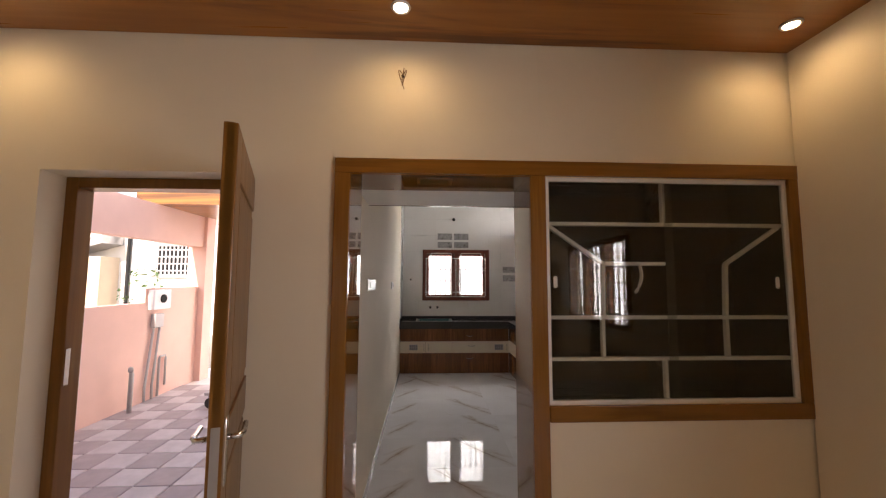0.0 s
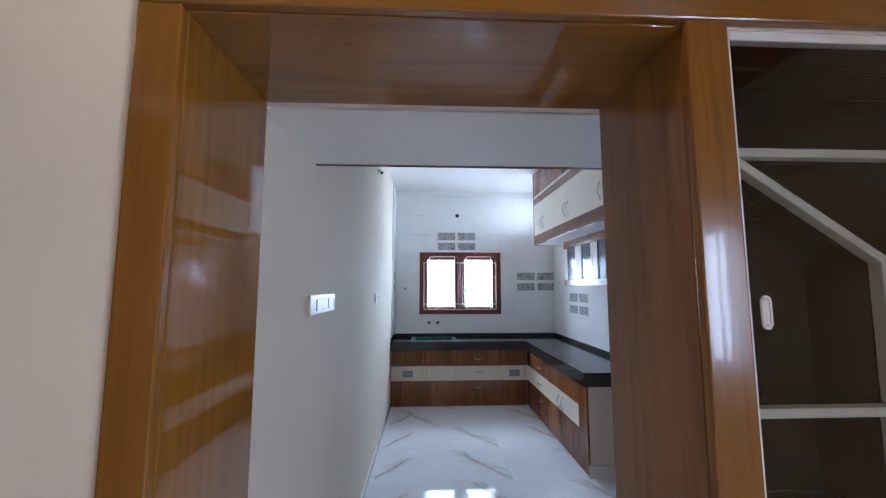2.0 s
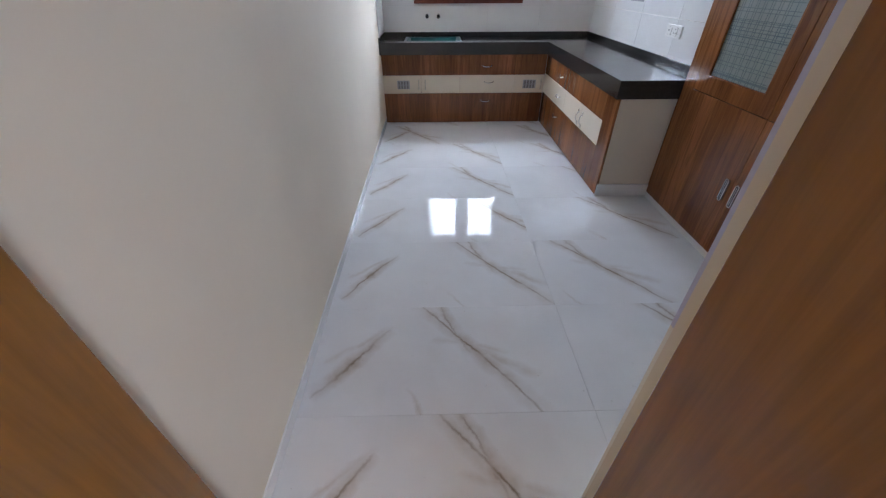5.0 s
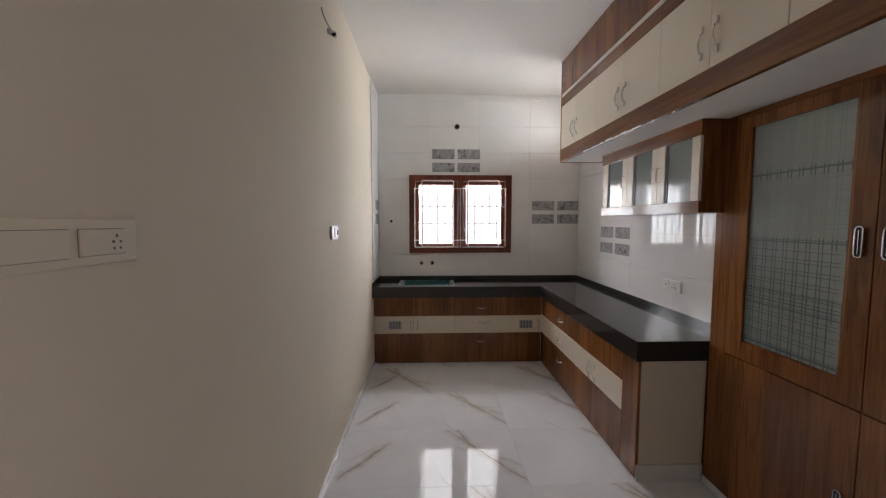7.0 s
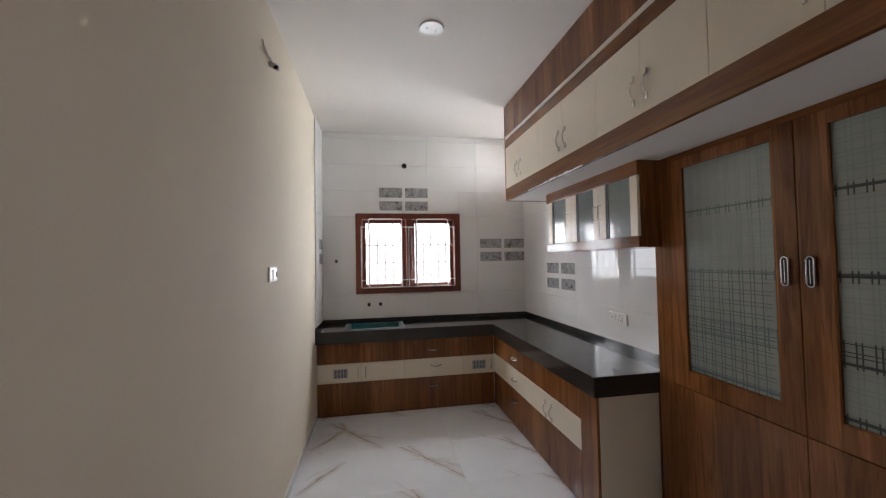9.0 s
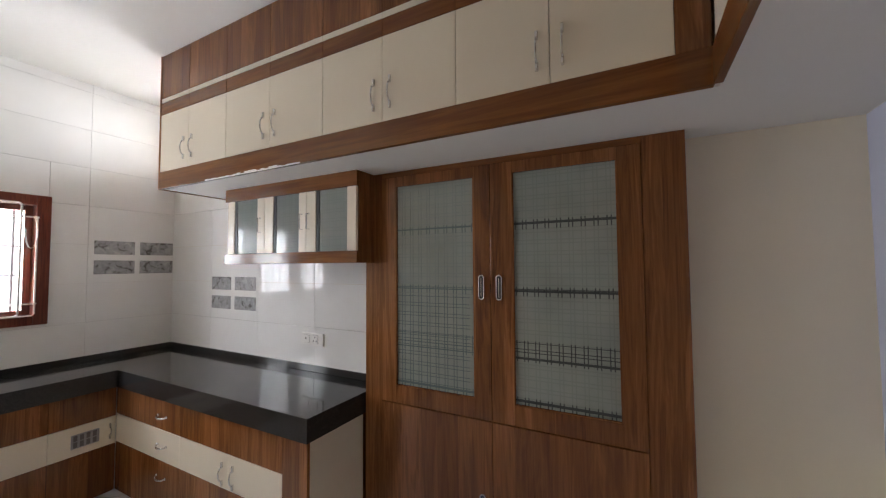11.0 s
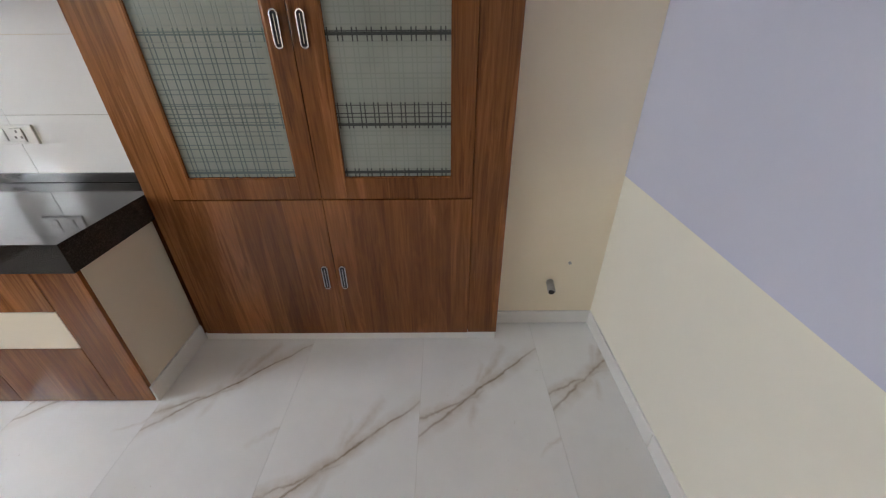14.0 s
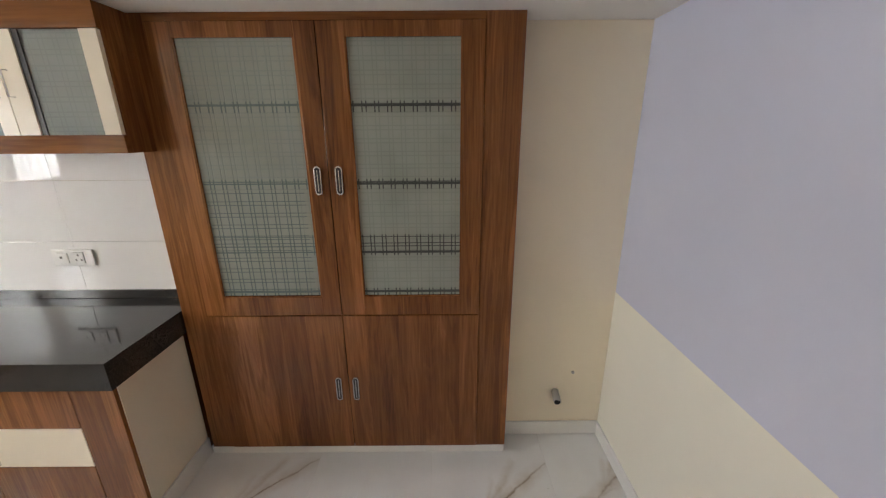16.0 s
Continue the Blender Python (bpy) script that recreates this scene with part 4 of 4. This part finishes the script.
    h = part("handle", bm, CHROME, parent, "oval chrome pull with a black core", True)
    part("backplate", boxes((at - 0.010, at + 0.0, y - 0.012, y + 0.012, z - half - 0.009, z + half + 0.008), bevel=0.003), BLACKMETAL, h, "black backplate")
    part("bar", boxes((at - 0.014, at - 0.009, y - 0.0015, y + 0.0015, z - half, z + half)), CHROME, h)


for y0, y1, g0, g1, hy in ((1.148, 1.803, 1.238, 1.692, 1.757), (1.803, 2.456, 1.889, 2.357, 1.847)):
    dr = part("glass_door", boxes((TX - 0.004, TX + 0.018, y0 + G, g0, 0.838, 2.076), (TX - 0.004, TX + 0.018, g1, y1 - G, 0.838, 2.076),
              bevel=0.0015), LAM, tall)
    for z0, z1 in ((0.838, 0.931), (2.02, 2.076)):
        part("cross_rail", boxes((TX - 0.0042, TX + 0.0178, g0, g1, z0, z1), bevel=0.0008), LAM, dr)
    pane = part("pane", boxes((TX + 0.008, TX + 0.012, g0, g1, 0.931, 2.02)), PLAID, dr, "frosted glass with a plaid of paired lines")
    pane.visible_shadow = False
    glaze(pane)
    part("bead", boxes((TX - 0.002, TX + 0.007, g0, g0 + 0.006, 0.931, 2.02), (TX - 0.002, TX + 0.007, g1 - 0.006, g1, 0.931, 2.02), (TX - 0.002, TX + 0.007, g0 + 0.006, g1 - 0.006, 0.931, 0.937)), DARKLAM, dr)
    left = g0 > 1.8
    xa, xb = TX + 0.0070, TX + 0.0078
    # Left pane: lines painted darker below, as the dim interior shows through.
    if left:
        for lo, hi, mat in ((0.94, 1.432, SHOWMID), (1.484, 2.0, SHOWFAINT)):
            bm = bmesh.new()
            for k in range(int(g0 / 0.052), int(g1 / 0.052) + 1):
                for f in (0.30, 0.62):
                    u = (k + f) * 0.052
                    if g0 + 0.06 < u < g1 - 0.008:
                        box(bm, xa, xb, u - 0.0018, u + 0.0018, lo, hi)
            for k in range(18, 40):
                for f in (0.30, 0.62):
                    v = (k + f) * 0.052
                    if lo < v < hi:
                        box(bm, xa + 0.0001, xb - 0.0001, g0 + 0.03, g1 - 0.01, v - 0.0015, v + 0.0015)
            part("plaid_print", bm, mat, pane, "plaid lines coloured like the dim interior behind")
    # Shelf bands painted on: dark shelf edges as seen through the clear lines.
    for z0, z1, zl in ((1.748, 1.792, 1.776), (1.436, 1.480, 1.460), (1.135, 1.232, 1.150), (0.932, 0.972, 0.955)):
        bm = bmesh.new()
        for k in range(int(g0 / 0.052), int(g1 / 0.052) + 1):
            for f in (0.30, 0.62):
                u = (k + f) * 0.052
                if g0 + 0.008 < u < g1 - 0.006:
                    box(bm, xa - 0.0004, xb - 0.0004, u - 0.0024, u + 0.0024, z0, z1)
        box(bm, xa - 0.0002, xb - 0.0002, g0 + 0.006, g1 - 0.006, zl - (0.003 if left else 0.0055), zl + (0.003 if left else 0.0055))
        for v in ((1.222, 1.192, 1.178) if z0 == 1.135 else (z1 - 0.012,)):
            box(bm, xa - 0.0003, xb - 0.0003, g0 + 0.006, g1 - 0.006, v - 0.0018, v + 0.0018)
        part("plaid_print", bm, SHOWMID if left else SHOWDARK, pane, "plaid lines coloured dark for the shelf seen through them")
    oval_pull(dr, TX - 0.004, hy, 1.475)
    d = front("door", tall, 0, TX - 0.004, y0, y1, 0.05, 0.834, LAM, 0.022)
    oval_pull(d, TX - 0.004, hy + (0.004 if hy > 1.8 else 0.008), 0.428, 0.052)
part("plinth", boxes((TX + 0.006, TX + 0.02, 0.996, 2.58, 0.0, 0.048), bevel=0.001), GLOSSTILE, tall, "white tile plinth")

# ---- wall cabinet ----
VX, V0, V1 = 2.08, 2.51, 3.67
wc = thing("wall_cabinet", (2.25, 3.1, 1.6), "walnut wall cabinet with three cream-edged frosted glass doors", "cabinet")
part("body", boxes((VX + 0.02, XR, V0, V0 + 0.018, 1.6, 2.106), (VX + 0.02, XR, V1 - 0.018, V1, 1.6, 2.106), (VX + 0.02, XR, V0 + 0.018, V1 - 0.018, 2.03, 2.106), (VX + 0.02, XR, V0 + 0.018, V1 - 0.018, 1.6, 1.64), (XR - 0.02, XR, V0 + 0.018, V1 - 0.018, 1.64, 2.03)), DARKLAM, wc)
part("top_rail", boxes((VX, VX + 0.02, V0, V1, 2.022, 2.106), bevel=0.0015), LAMH, wc)
part("bottom_rail", boxes((VX, VX + 0.02, V0, V1, 1.6, 1.665), bevel=0.0015), LAMH, wc)
part("shelf_board", boxes((VX + 0.03, XR - 0.021, V0 + 0.018, V1 - 0.018, 1.838, 1.856)), DARKLAM, wc)
for a, g0, g1, b, hu in ((2.515, 2.579, 2.818, 2.894, 2.868), (2.894, 2.956, 3.185, 3.265, 2.925), (3.265, 3.335, 3.570, 3.64, 3.300)):
    dr = part("glass_door", boxes((VX + 0.001, VX + 0.019, a + G, g0, 1.667, 2.02), bevel=0.001), CREAM, wc, "cream stile of a frosted glass door")
    part("door_stile", boxes((VX + 0.001, VX + 0.019, g1, b - G, 1.667, 2.02), bevel=0.001), CREAM, dr)
    pane = part("pane", boxes((VX + 0.010, VX + 0.014, g0, g1 - 0.022, 1.667, 2.02)), DIMMEDGLASS, dr, "frosted glass with a plaid of paired lines")
    pane.visible_shadow = False
    glaze(pane)
    # Black strip stands in for the shaded reveal at the pane's far edge.
    part("gap_strip", boxes((VX + 0.006, VX + 0.014, g1 - 0.0215, g1 - 0.0005, 1.667, 2.02)), BLACKMETAL, dr, "black strip painted for the dark reveal beside the glass")
    bm = bmesh.new()
    tube(bm, [(VX, hu, 1.80), (VX - 0.022, hu, 1.80), (VX - 0.022, hu, 1.89), (VX, hu, 1.89)], 0.004, 8)
    part("handle", bm, CHROME, dr, "chrome bar handle")


# ---- switches, sockets, pipes ----
SLOT = plain("dark_slot_and_gap", (0.16, 0.15, 0.14), 0.7)
IVORY = plain("ivory_plastic", (0.74, 0.665, 0.53), 0.35, vary=0.03)
def plate(label, axis, at, u0, u1, z0, z1, side, keys, skin=WHITEPLASTIC):
    """A white switch plate on a wall; side: the way that it faces along the axis; keys: (u, z, w, h, dark)."""
    t = thing("switch_plate", (at, (u0 + u1) / 2, z0) if axis == 0 else ((u0 + u1) / 2, at, z0), label, "switch")
    def r(a, b, c, d, h0, h1):
        lo, hi = sorted((at + side * h0, at + side * h1))
        return (lo, hi, a, b, c, d) if axis == 0 else (a, b, lo, hi, c, d)
    part("plate", boxes(r(u0, u1, z0, z1, 0.0, 0.013), bevel=0.003), skin, t)
    for u, z, w, h, dark in keys:
        if not dark:
            # Thin dark rim round each key paints its shadow gap.
            part("gap", boxes(r(u - w / 2 - 0.001, u + w / 2 + 0.001, z - h / 2 - 0.001, z + h / 2 + 0.001, 0.0125, 0.0136)), SLOT, t)
        part("slot" if dark else "key", boxes(r(u - w / 2, u + w / 2, z - h / 2, z + h / 2, 0.012, 0.0185 if dark else 0.0175), bevel=0.0006 if dark else 0.0015), SLOT if dark else skin, t)
    return t


plate("ivory switch and socket plate on the cream wall", 0, 0.0, 0.90, 1.295, 1.472, 1.556, 1,
      [(1.065, 1.513, 0.168, 0.048, 0), (1.215, 1.5135, 0.096, 0.047, 0), (1.241, 1.524, 0.005, 0.006, 1), (1.233, 1.513, 0.005, 0.005, 1), (1.249, 1.513, 0.005, 0.005, 1), (1.234, 1.501, 0.004, 0.005, 1), (1.248, 1.501, 0.004, 0.005, 1)], IVORY)
plate("small white switch on the cream wall", 0, 0.0, 2.83, 2.98, 1.44, 1.525, 1, [(2.905, 1.482, 0.05, 0.055, 0), (2.945, 1.482, 0.02, 0.03, 1)])
plate("white socket plate on the tiles over the worktop", 0, XR, 3.065, 3.27, 1.04, 1.123, -1,
      [(3.215, 1.082, 0.05, 0.05, 0), (3.135, 1.082, 0.05, 0.055, 0), (3.135, 1.097, 0.008, 0.01, 1), (3.122, 1.072, 0.008, 0.010, 1), (3.148, 1.072, 0.008, 0.010, 1), (3.222, 1.085, 0.012, 0.012, 1)])

for k, (x, z, r) in enumerate(((0.512, 1.06, 0.018), (0.641, 1.06, 0.018), (0.156, 1.558, 0.014))):
    t = thing("pipe_outlet", (x, YB, z), "capped tap pipe outlet in the white tiles", "pipe", "tap outlets")
    bm = bmesh.new()
    tube(bm, [(x + r * math.cos(q), YB - 0.006, z + r * 1.25 * math.sin(q)) for q in [i * math.pi / 8 for i in range(16)]], 0.004, 6, True)
    part("rim", bm, CHROME, t, "", True)
    part("bore", disc(bmesh.new(), (x, YB - 0.004, z), r * 0.95, 0.006, 1, 16), DARK, t)
t = thing("vent_pipe", (0.934, YB, 2.66), "short dark exhaust pipe end in the tiled wall", "pipe")
bm = bmesh.new()
tube(bm, [(0.934 + 0.03 * math.cos(q), YB - 0.01, 2.66 + 0.03 * math.sin(q)) for q in [i * math.pi / 10 for i in range(20)]], 0.004, 6, True)
part("rim", bm, PVC, t, "", True)
part("bore", disc(bmesh.new(), (0.934, YB - 0.006, 2.66), 0.029, 0.01, 1, 20), DARK, t)
t = thing("wall_pipe", (2.367, 0.713, 0.27), "grey stub of water pipe sticking out of the wall", "pipe")
bm = bmesh.new()
tube(bm, [(2.37, 0.70, 0.285), (2.295, 0.706, 0.272)], 0.02, 14)
part("stub", bm, PVC, t, "", True)
part("bore", disc(bmesh.new(), (2.2945, 0.7062, 0.272), 0.0165, 0.003, 0, 14), DARK, t)
part("plug", disc(bmesh.new(), (2.363, 0.613, 0.409), 0.008, 0.01, 0, 10), PVC, t)
t = thing("conduit_stub", (0.0, 2.85, 2.72), "bent white cable conduit stub on the wall", "pipe")
bm = bmesh.new()
tube(bm, [(0.0, 2.87, 2.70), (0.03, 2.87, 2.687), (0.048, 2.852, 2.668), (0.05, 2.815, 2.655)], 0.017, 12)
part("stub", bm, WHITEPLASTIC, t, "", True)
part("bore", disc(bmesh.new(), (0.050, 2.8145, 2.655), 0.0135, 0.004, 1, 12), DARK, t)
bm = bmesh.new()
tube(bm, [(0.004, 2.73, 2.76), (0.006, 2.76, 2.735), (0.012, 2.80, 2.715), (0.024, 2.85, 2.70)], 0.004, 6)
part("wire", bm, PVC, t, "grey wire tail", True)
t = thing("ceiling_plate", (0.96, 2.91, ZC), "round white ceiling cover plate", "ceiling plate")
bm = disc(bmesh.new(), (0.96, 2.91, ZC - 0.006), 0.075, 0.012, 2, 28, 0.078)
part("cover", bm, WHITEPLASTIC, t)
part("screw", disc(bmesh.new(), (0.93, 2.90, ZC - 0.013), 0.005, 0.003, 2, 8), STEEL, t)
part("screw", disc(bmesh.new(), (0.99, 2.92, ZC - 0.013), 0.005, 0.003, 2, 8), STEEL, t)

# ---- decor tiles ----
def motif(axis, at, u0, u1, z0, z1, side):
    lo, hi = sorted((at, at + side * 0.003))
    r = (lo, hi, u0, u1, z0, z1) if axis == 0 else (u0, u1, lo, hi, z0, z1)
    solid("motif_tile", boxes(r, bevel=0.001), DECOR, "grey printed motif tile set in the white tiles", "tile", group="motif tiles")


for z0, z1 in ((2.288, 2.402), (2.138, 2.244)):
    motif(1, YB, 0.641, 0.905, z0, z1, -1)
    motif(1, YB, 0.942, 1.207, z0, z1, -1)
for z0, z1 in ((1.688, 1.797), (1.530, 1.640)):
    motif(1, YB, 1.838, 2.106, z0, z1, -1)
    motif(1, YB, 2.143, 2.396, z0, z1, -1)
for z0, z1 in ((1.395, 1.50), (1.241, 1.345)):
    motif(0, XR, 4.09, 4.345, z0, z1, -1)
    motif(0, XR, 3.782, 4.04, z0, z1, -1)
for z0, z1 in ((1.688, 1.797), (1.530, 1.640)):
    motif(0, 0.012, 4.68, 4.90, z0, z1, 1)

# ---- skirting ----
sk = solid("baseboard", boxes((0.0, 0.008, 0.36, FY - 0.001, 0, 0.06), bevel=0.002), GLOSSTILE, "white tile skirting", "baseboard", "structure")
for a, b in ((N0 - 0.03, 1.609), (1.613, 2.355)):
    solid("baseboard", boxes((a, b, YS, YS + 0.010, 0, 0.085), bevel=0.002), GLOSSTILE, "white tile skirting", "baseboard", "structure")
solid("baseboard", boxes((2.355, 2.366, YS + 0.001, 0.992, 0, 0.085), bevel=0.002), GLOSSTILE, "white tile skirting", "baseboard", "structure")

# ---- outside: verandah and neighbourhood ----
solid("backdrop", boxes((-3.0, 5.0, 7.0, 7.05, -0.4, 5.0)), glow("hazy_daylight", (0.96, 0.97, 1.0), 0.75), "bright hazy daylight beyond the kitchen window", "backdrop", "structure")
ground = solid("ground", boxes((-400, 400, -400, 400, -0.6, -0.45)), plain("dusty_ground", (0.30, 0.26, 0.21), 0.9, vary=0.3, scale=0.2, bumps=0.3), "dusty open ground", "ground", "structure")
ver = solid("verandah_floor", boxes((-3.7, -0.2, 0.25, 6.0, -0.45, -0.152)), GROUT, "paved verandah floor", "floor", "structure")
# Added out of view to keep direct sun off the verandah paving.
solid("verandah_side_wall", boxes((-3.7, -2.3, 0.10, 0.25, -0.45, 2.8)), PINK, "unseen added wall shading the verandah from the sun", "wall", "structure")
solid("verandah_roof", boxes((-3.7, -0.2, 3.6, 6.0, 2.62, 2.8)), CEILWOOD, "wood-look verandah ceiling", "ceiling", "structure")
solid("verandah_parapet", boxes((-3.6, -3.45, 0.25, 3.55, -0.15, 1.22), (-3.6, -3.45, 3.55, 4.75, -0.15, 1.42), (-3.6, -3.40, 0.25, 4.75, 2.1, 2.62), (-3.65, -3.35, 4.75, 5.0, -0.15, 2.62), (-3.0, -0.2, 4.8, 5.0, 2.3, 2.62)), PINK, "pink plastered verandah wall with an opening", "wall", "structure")
PAVE = [plain("pale_paver", (0.60, 0.57, 0.57), 0.7, vary=0.1), plain("grey_paver", (0.42, 0.375, 0.38), 0.7, vary=0.1)]
bm = boxes((-0.145, 0.145, -0.145, 0.145, -0.02, 0.0), bevel=0.006)
pm = [mesh_of("paver", bm.copy(), PAVE[0]), mesh_of("paver", bm, PAVE[1])]
for i in range(10):
    for j in range(14):
        ob = new("paver", pm[(i + j) % 2])
        ob.location = (-3.30 + 0.3 * i, 0.42 + 0.3 * j, -0.132)
        ob.parent = ver
t = thing("meter_box", (-3.4, 3.75, 1.0), "white electric meter box with conduits on the pink wall", "meter box")
part("case", boxes((-3.449, -3.36, 3.6, 3.95, 1.12, 1.40), bevel=0.01), WHITEPLASTIC, t)
part("switch_box", boxes((-3.449, -3.38, 3.68, 3.86, 0.86, 1.06), bevel=0.01), PVC, t)
part("dial", disc(bmesh.new(), (-3.355, 3.78, 1.27), 0.06, 0.02, 0, 16), DARK, t)
for y0, y1, z1 in ((3.72, 3.60, 0.88), (3.84, 3.74, 0.88)):
    bm = bmesh.new()
    tube(bm, [(-3.425, y0, z1), (-3.42, y1, 0.05), (-3.40, y1 - 0.02, -0.12)], 0.016, 8)
    part("conduit", bm, PVC, t, "", True)
bm = bmesh.new()
tube(bm, [(-3.42, 3.86, -0.12), (-3.42, 3.86, 0.40), (-3.42, 3.88, 0.43), (-3.42, 3.98, 0.43), (-3.42, 4.0, 0.40), (-3.42, 4.0, 0.0)], 0.016, 8)
part("conduit", bm, PVC, t, "", True)
t = thing("standpipe", (-3.3, 3.2, -0.15), "grey water pipe bend beside the pink wall", "pipe")
bm = bmesh.new()
tube(bm, [(-3.3, 3.2, -0.14), (-3.3, 3.2, 0.35), (-3.27, 3.14, 0.42), (-3.2, 3.05, 0.42)], 0.028, 10)
part("pipe", bm, PVC, t, "", True)
t = thing("trolley", (-2.1, 3.45, -0.15), "small grey trolley on castors on the verandah floor", "trolley")
part("deck", boxes((-2.42, -1.75, 3.25, 3.65, 0.05, 0.09), bevel=0.01), STEEL, t)
part("skirt", boxes((-2.38, -1.79, 3.28, 3.62, 0.02, 0.05), bevel=0.004), BLACKMETAL, t)
for xx, yy in ((-2.36, 3.31), (-2.36, 3.59), (-1.81, 3.31), (-1.81, 3.59)):
    part("castor", disc(bmesh.new(), (xx, yy, -0.055), 0.072, 0.035, 1, 16), BLACKMETAL, t)

NB = plain("white_house_plaster", (0.72, 0.70, 0.66), 0.85, vary=0.08, scale=0.6, bumps=0.2)
NB2 = plain("cream_house_plaster", (0.62, 0.50, 0.36), 0.85, vary=0.1, scale=0.6, bumps=0.2)
house = thing("house", (-9, 12, -0.45), "white neighbouring house with a barred window and sloping stair", "house")
part("wall", boxes((-16, -4.5, 12.0, 16, -0.45, 3.7)), NB, house)
part("lower_wall", boxes((-13.5, -10.5, 11.2, 11.99, -0.45, 2.3)), NB2, house, "cream plastered lower wall")
bm = bmesh.new()
v = [bm.verts.new(p) for p in ((-13.5, 11.1, 1.9), (-10.4, 11.1, 2.75), (-10.4, 11.1, 3.05), (-13.5, 11.1, 2.2), (-13.5, 11.98, 1.9), (-10.4, 11.98, 2.75), (-10.4, 11.98, 3.05), (-13.5, 11.98, 2.2))]
for q in ((0, 1, 2, 3), (7, 6, 5, 4), (0, 4, 5, 1), (3, 2, 6, 7), (0, 3, 7, 4), (1, 5, 6, 2)):
    bm.faces.new([v[i] for i in q])
bmesh.ops.recalc_face_normals(bm, faces=bm.faces)
part("stair_slab", bm, STEEL, house, "grey sloping concrete stair")
part("roof_edge", boxes((-16.2, -4.3, 11.7, 16.2, 3.7, 3.95)), GROUT, house)
part("drainpipe", disc(bmesh.new(), (-10.15, 11.92, 1.6), 0.06, 4.0, 2, 10), DARK, house, "dark drainpipe")
w = part("window", boxes((-9.15, -7.9, 11.96, 12.0, 1.72, 2.72)), DARK, house)
bm = bmesh.new()
grille_bars(bm, 1, 11.93, -9.15, -7.9, 1.72, 2.72, 10, 4, 0.022)
part("bars", bm, GRILLE, w, "white window bars")
part("surround", boxes((-9.3, -9.15, 11.9, 11.999, 1.6, 2.85), (-7.9, -7.75, 11.9, 11.999, 1.6, 2.85), (-9.15, -7.9, 11.9, 11.999, 2.72, 2.85), (-9.15, -7.9, 11.9, 11.999, 1.6, 1.72)), STEEL, w, "grey window surround")
LEAFM = plain("green_leaves", (0.07, 0.13, 0.04), 0.6, vary=0.4, scale=12)
for bx, by, h in ((-4.75, 5.3, 1.75), (-5.3, 4.3, 1.45)):
    t = thing("shrub", (bx, by, -0.45), "leafy green garden shrub beyond the pink wall", "shrub", "garden shrubs")
    bm = bmesh.new()
    tube(bm, [(bx, by, -0.45), (bx + 0.05, by, 0.4), (bx, by + 0.04, h - 0.4)], 0.03, 6)
    part("stem", bm, LAM, t)
    bm = bmesh.new()
    for i in range(260):
        q, rr, zz = random.uniform(0, 6.28), 0.42 * random.random() ** 0.6, random.uniform(0.35, h)
        rr *= 0.4 + 0.6 * math.sin(math.pi * min(1, (zz - 0.2) / (h - 0.1)))
        c = Vector((bx + rr * math.cos(q), by + rr * math.sin(q), zz))
        m = Matrix.Translation(c) @ Euler((random.uniform(-1, 1), random.uniform(-1, 1), q)).to_matrix().to_4x4()
        f = [bm.verts.new(m @ Vector(p)) for p in ((-0.02, 0, 0), (0.0, 0.05, 0.01), (0.02, 0, 0), (0.0, -0.05, -0.01))]
        bm.faces.new(f)
    part("crown", bm, LEAFM, t, "small green leaves")

# ---- wall tiles over the worktop and round the window ----
TW, TH = 0.60, 0.30


def tile_wall(wall, axis, at, u_from, u_to, z_from, z_to, holes):
    cache = {}
    z = z_from
    while z < z_to - 0.01:
        z1 = min(z + TH, z_to)
        u = u_from
        while abs(u - u_to) > 0.01:
            u1 = min(u + TW, u_to) if u_to > u_from else max(u - TW, u_to)
            for a, b, c, d in cut((min(u, u1), max(u, u1), z, z1), holes):
                w, h = round(b - a - 0.0016, 4), round(d - c - 0.0016, 4)
                if (w, h) not in cache:
                    r = (0, 0.008, -w / 2, w / 2, -h / 2, h / 2) if axis == 0 else (-w / 2, w / 2, 0, 0.008, -h / 2, h / 2)
                    cache[w, h] = mesh_of("tile", boxes(r, bevel=0.001), GLOSSTILE)
                ob = new("tile", cache[w, h])
                uu, vv = (a + b) / 2, (c + d) / 2
                ob.location = (at, uu, vv) if axis == 0 else (uu, at, vv)
                ob.parent = wall
            u = u1
        z = z1


walls = {o.name: o for o in scene.objects}
tile_wall(walls["wall_kitchen_back"], 1, YB, 0.0, XR, 0.862, ZC, [(W0 + 0.01, W1 - 0.01, WZ0 + 0.01, WZ1 - 0.01)])
tile_wall(walls["wall_kitchen_right"], 0, XR, YB, 2.56, 0.862, ZC, [VENT])
tile_wall(walls["wall_kitchen_left"], 0, 0.003, YB, 4.47, 0.862, ZC, [])

# ---- floor tiles ----
bm = boxes((-0.5996, 0.5996, -0.2996, 0.2996, -0.006, 0.0), bevel=0.0004)
fm = mesh_of("tile", bm, MARBLE)
SET = {(0, 0): 0.11, (1, 0): 0.07, (0, 1): 0.31, (1, 1): -0.25, (0, 2): 0.45, (1, 2): 0.10, (0, -1): 0.2, (1, -1): 0.2}
for j in range(-10, 8):
    for i in range(-2, 2):
        if j < -1 and i < -2:
            continue
        if j >= 0 and i < 0:
            continue
        ob = new("tile", fm)
        ob.location = (0.6 + 1.2 * i, 1.087 + 0.6 * j, 0.0)
        off = SET.get((i, j), random.uniform(-0.3, 0.4))
        ob.color = (0.5 + off, 0.85 if i == 0 else 0.0, 0.5, 1)
        ob.parent = floor
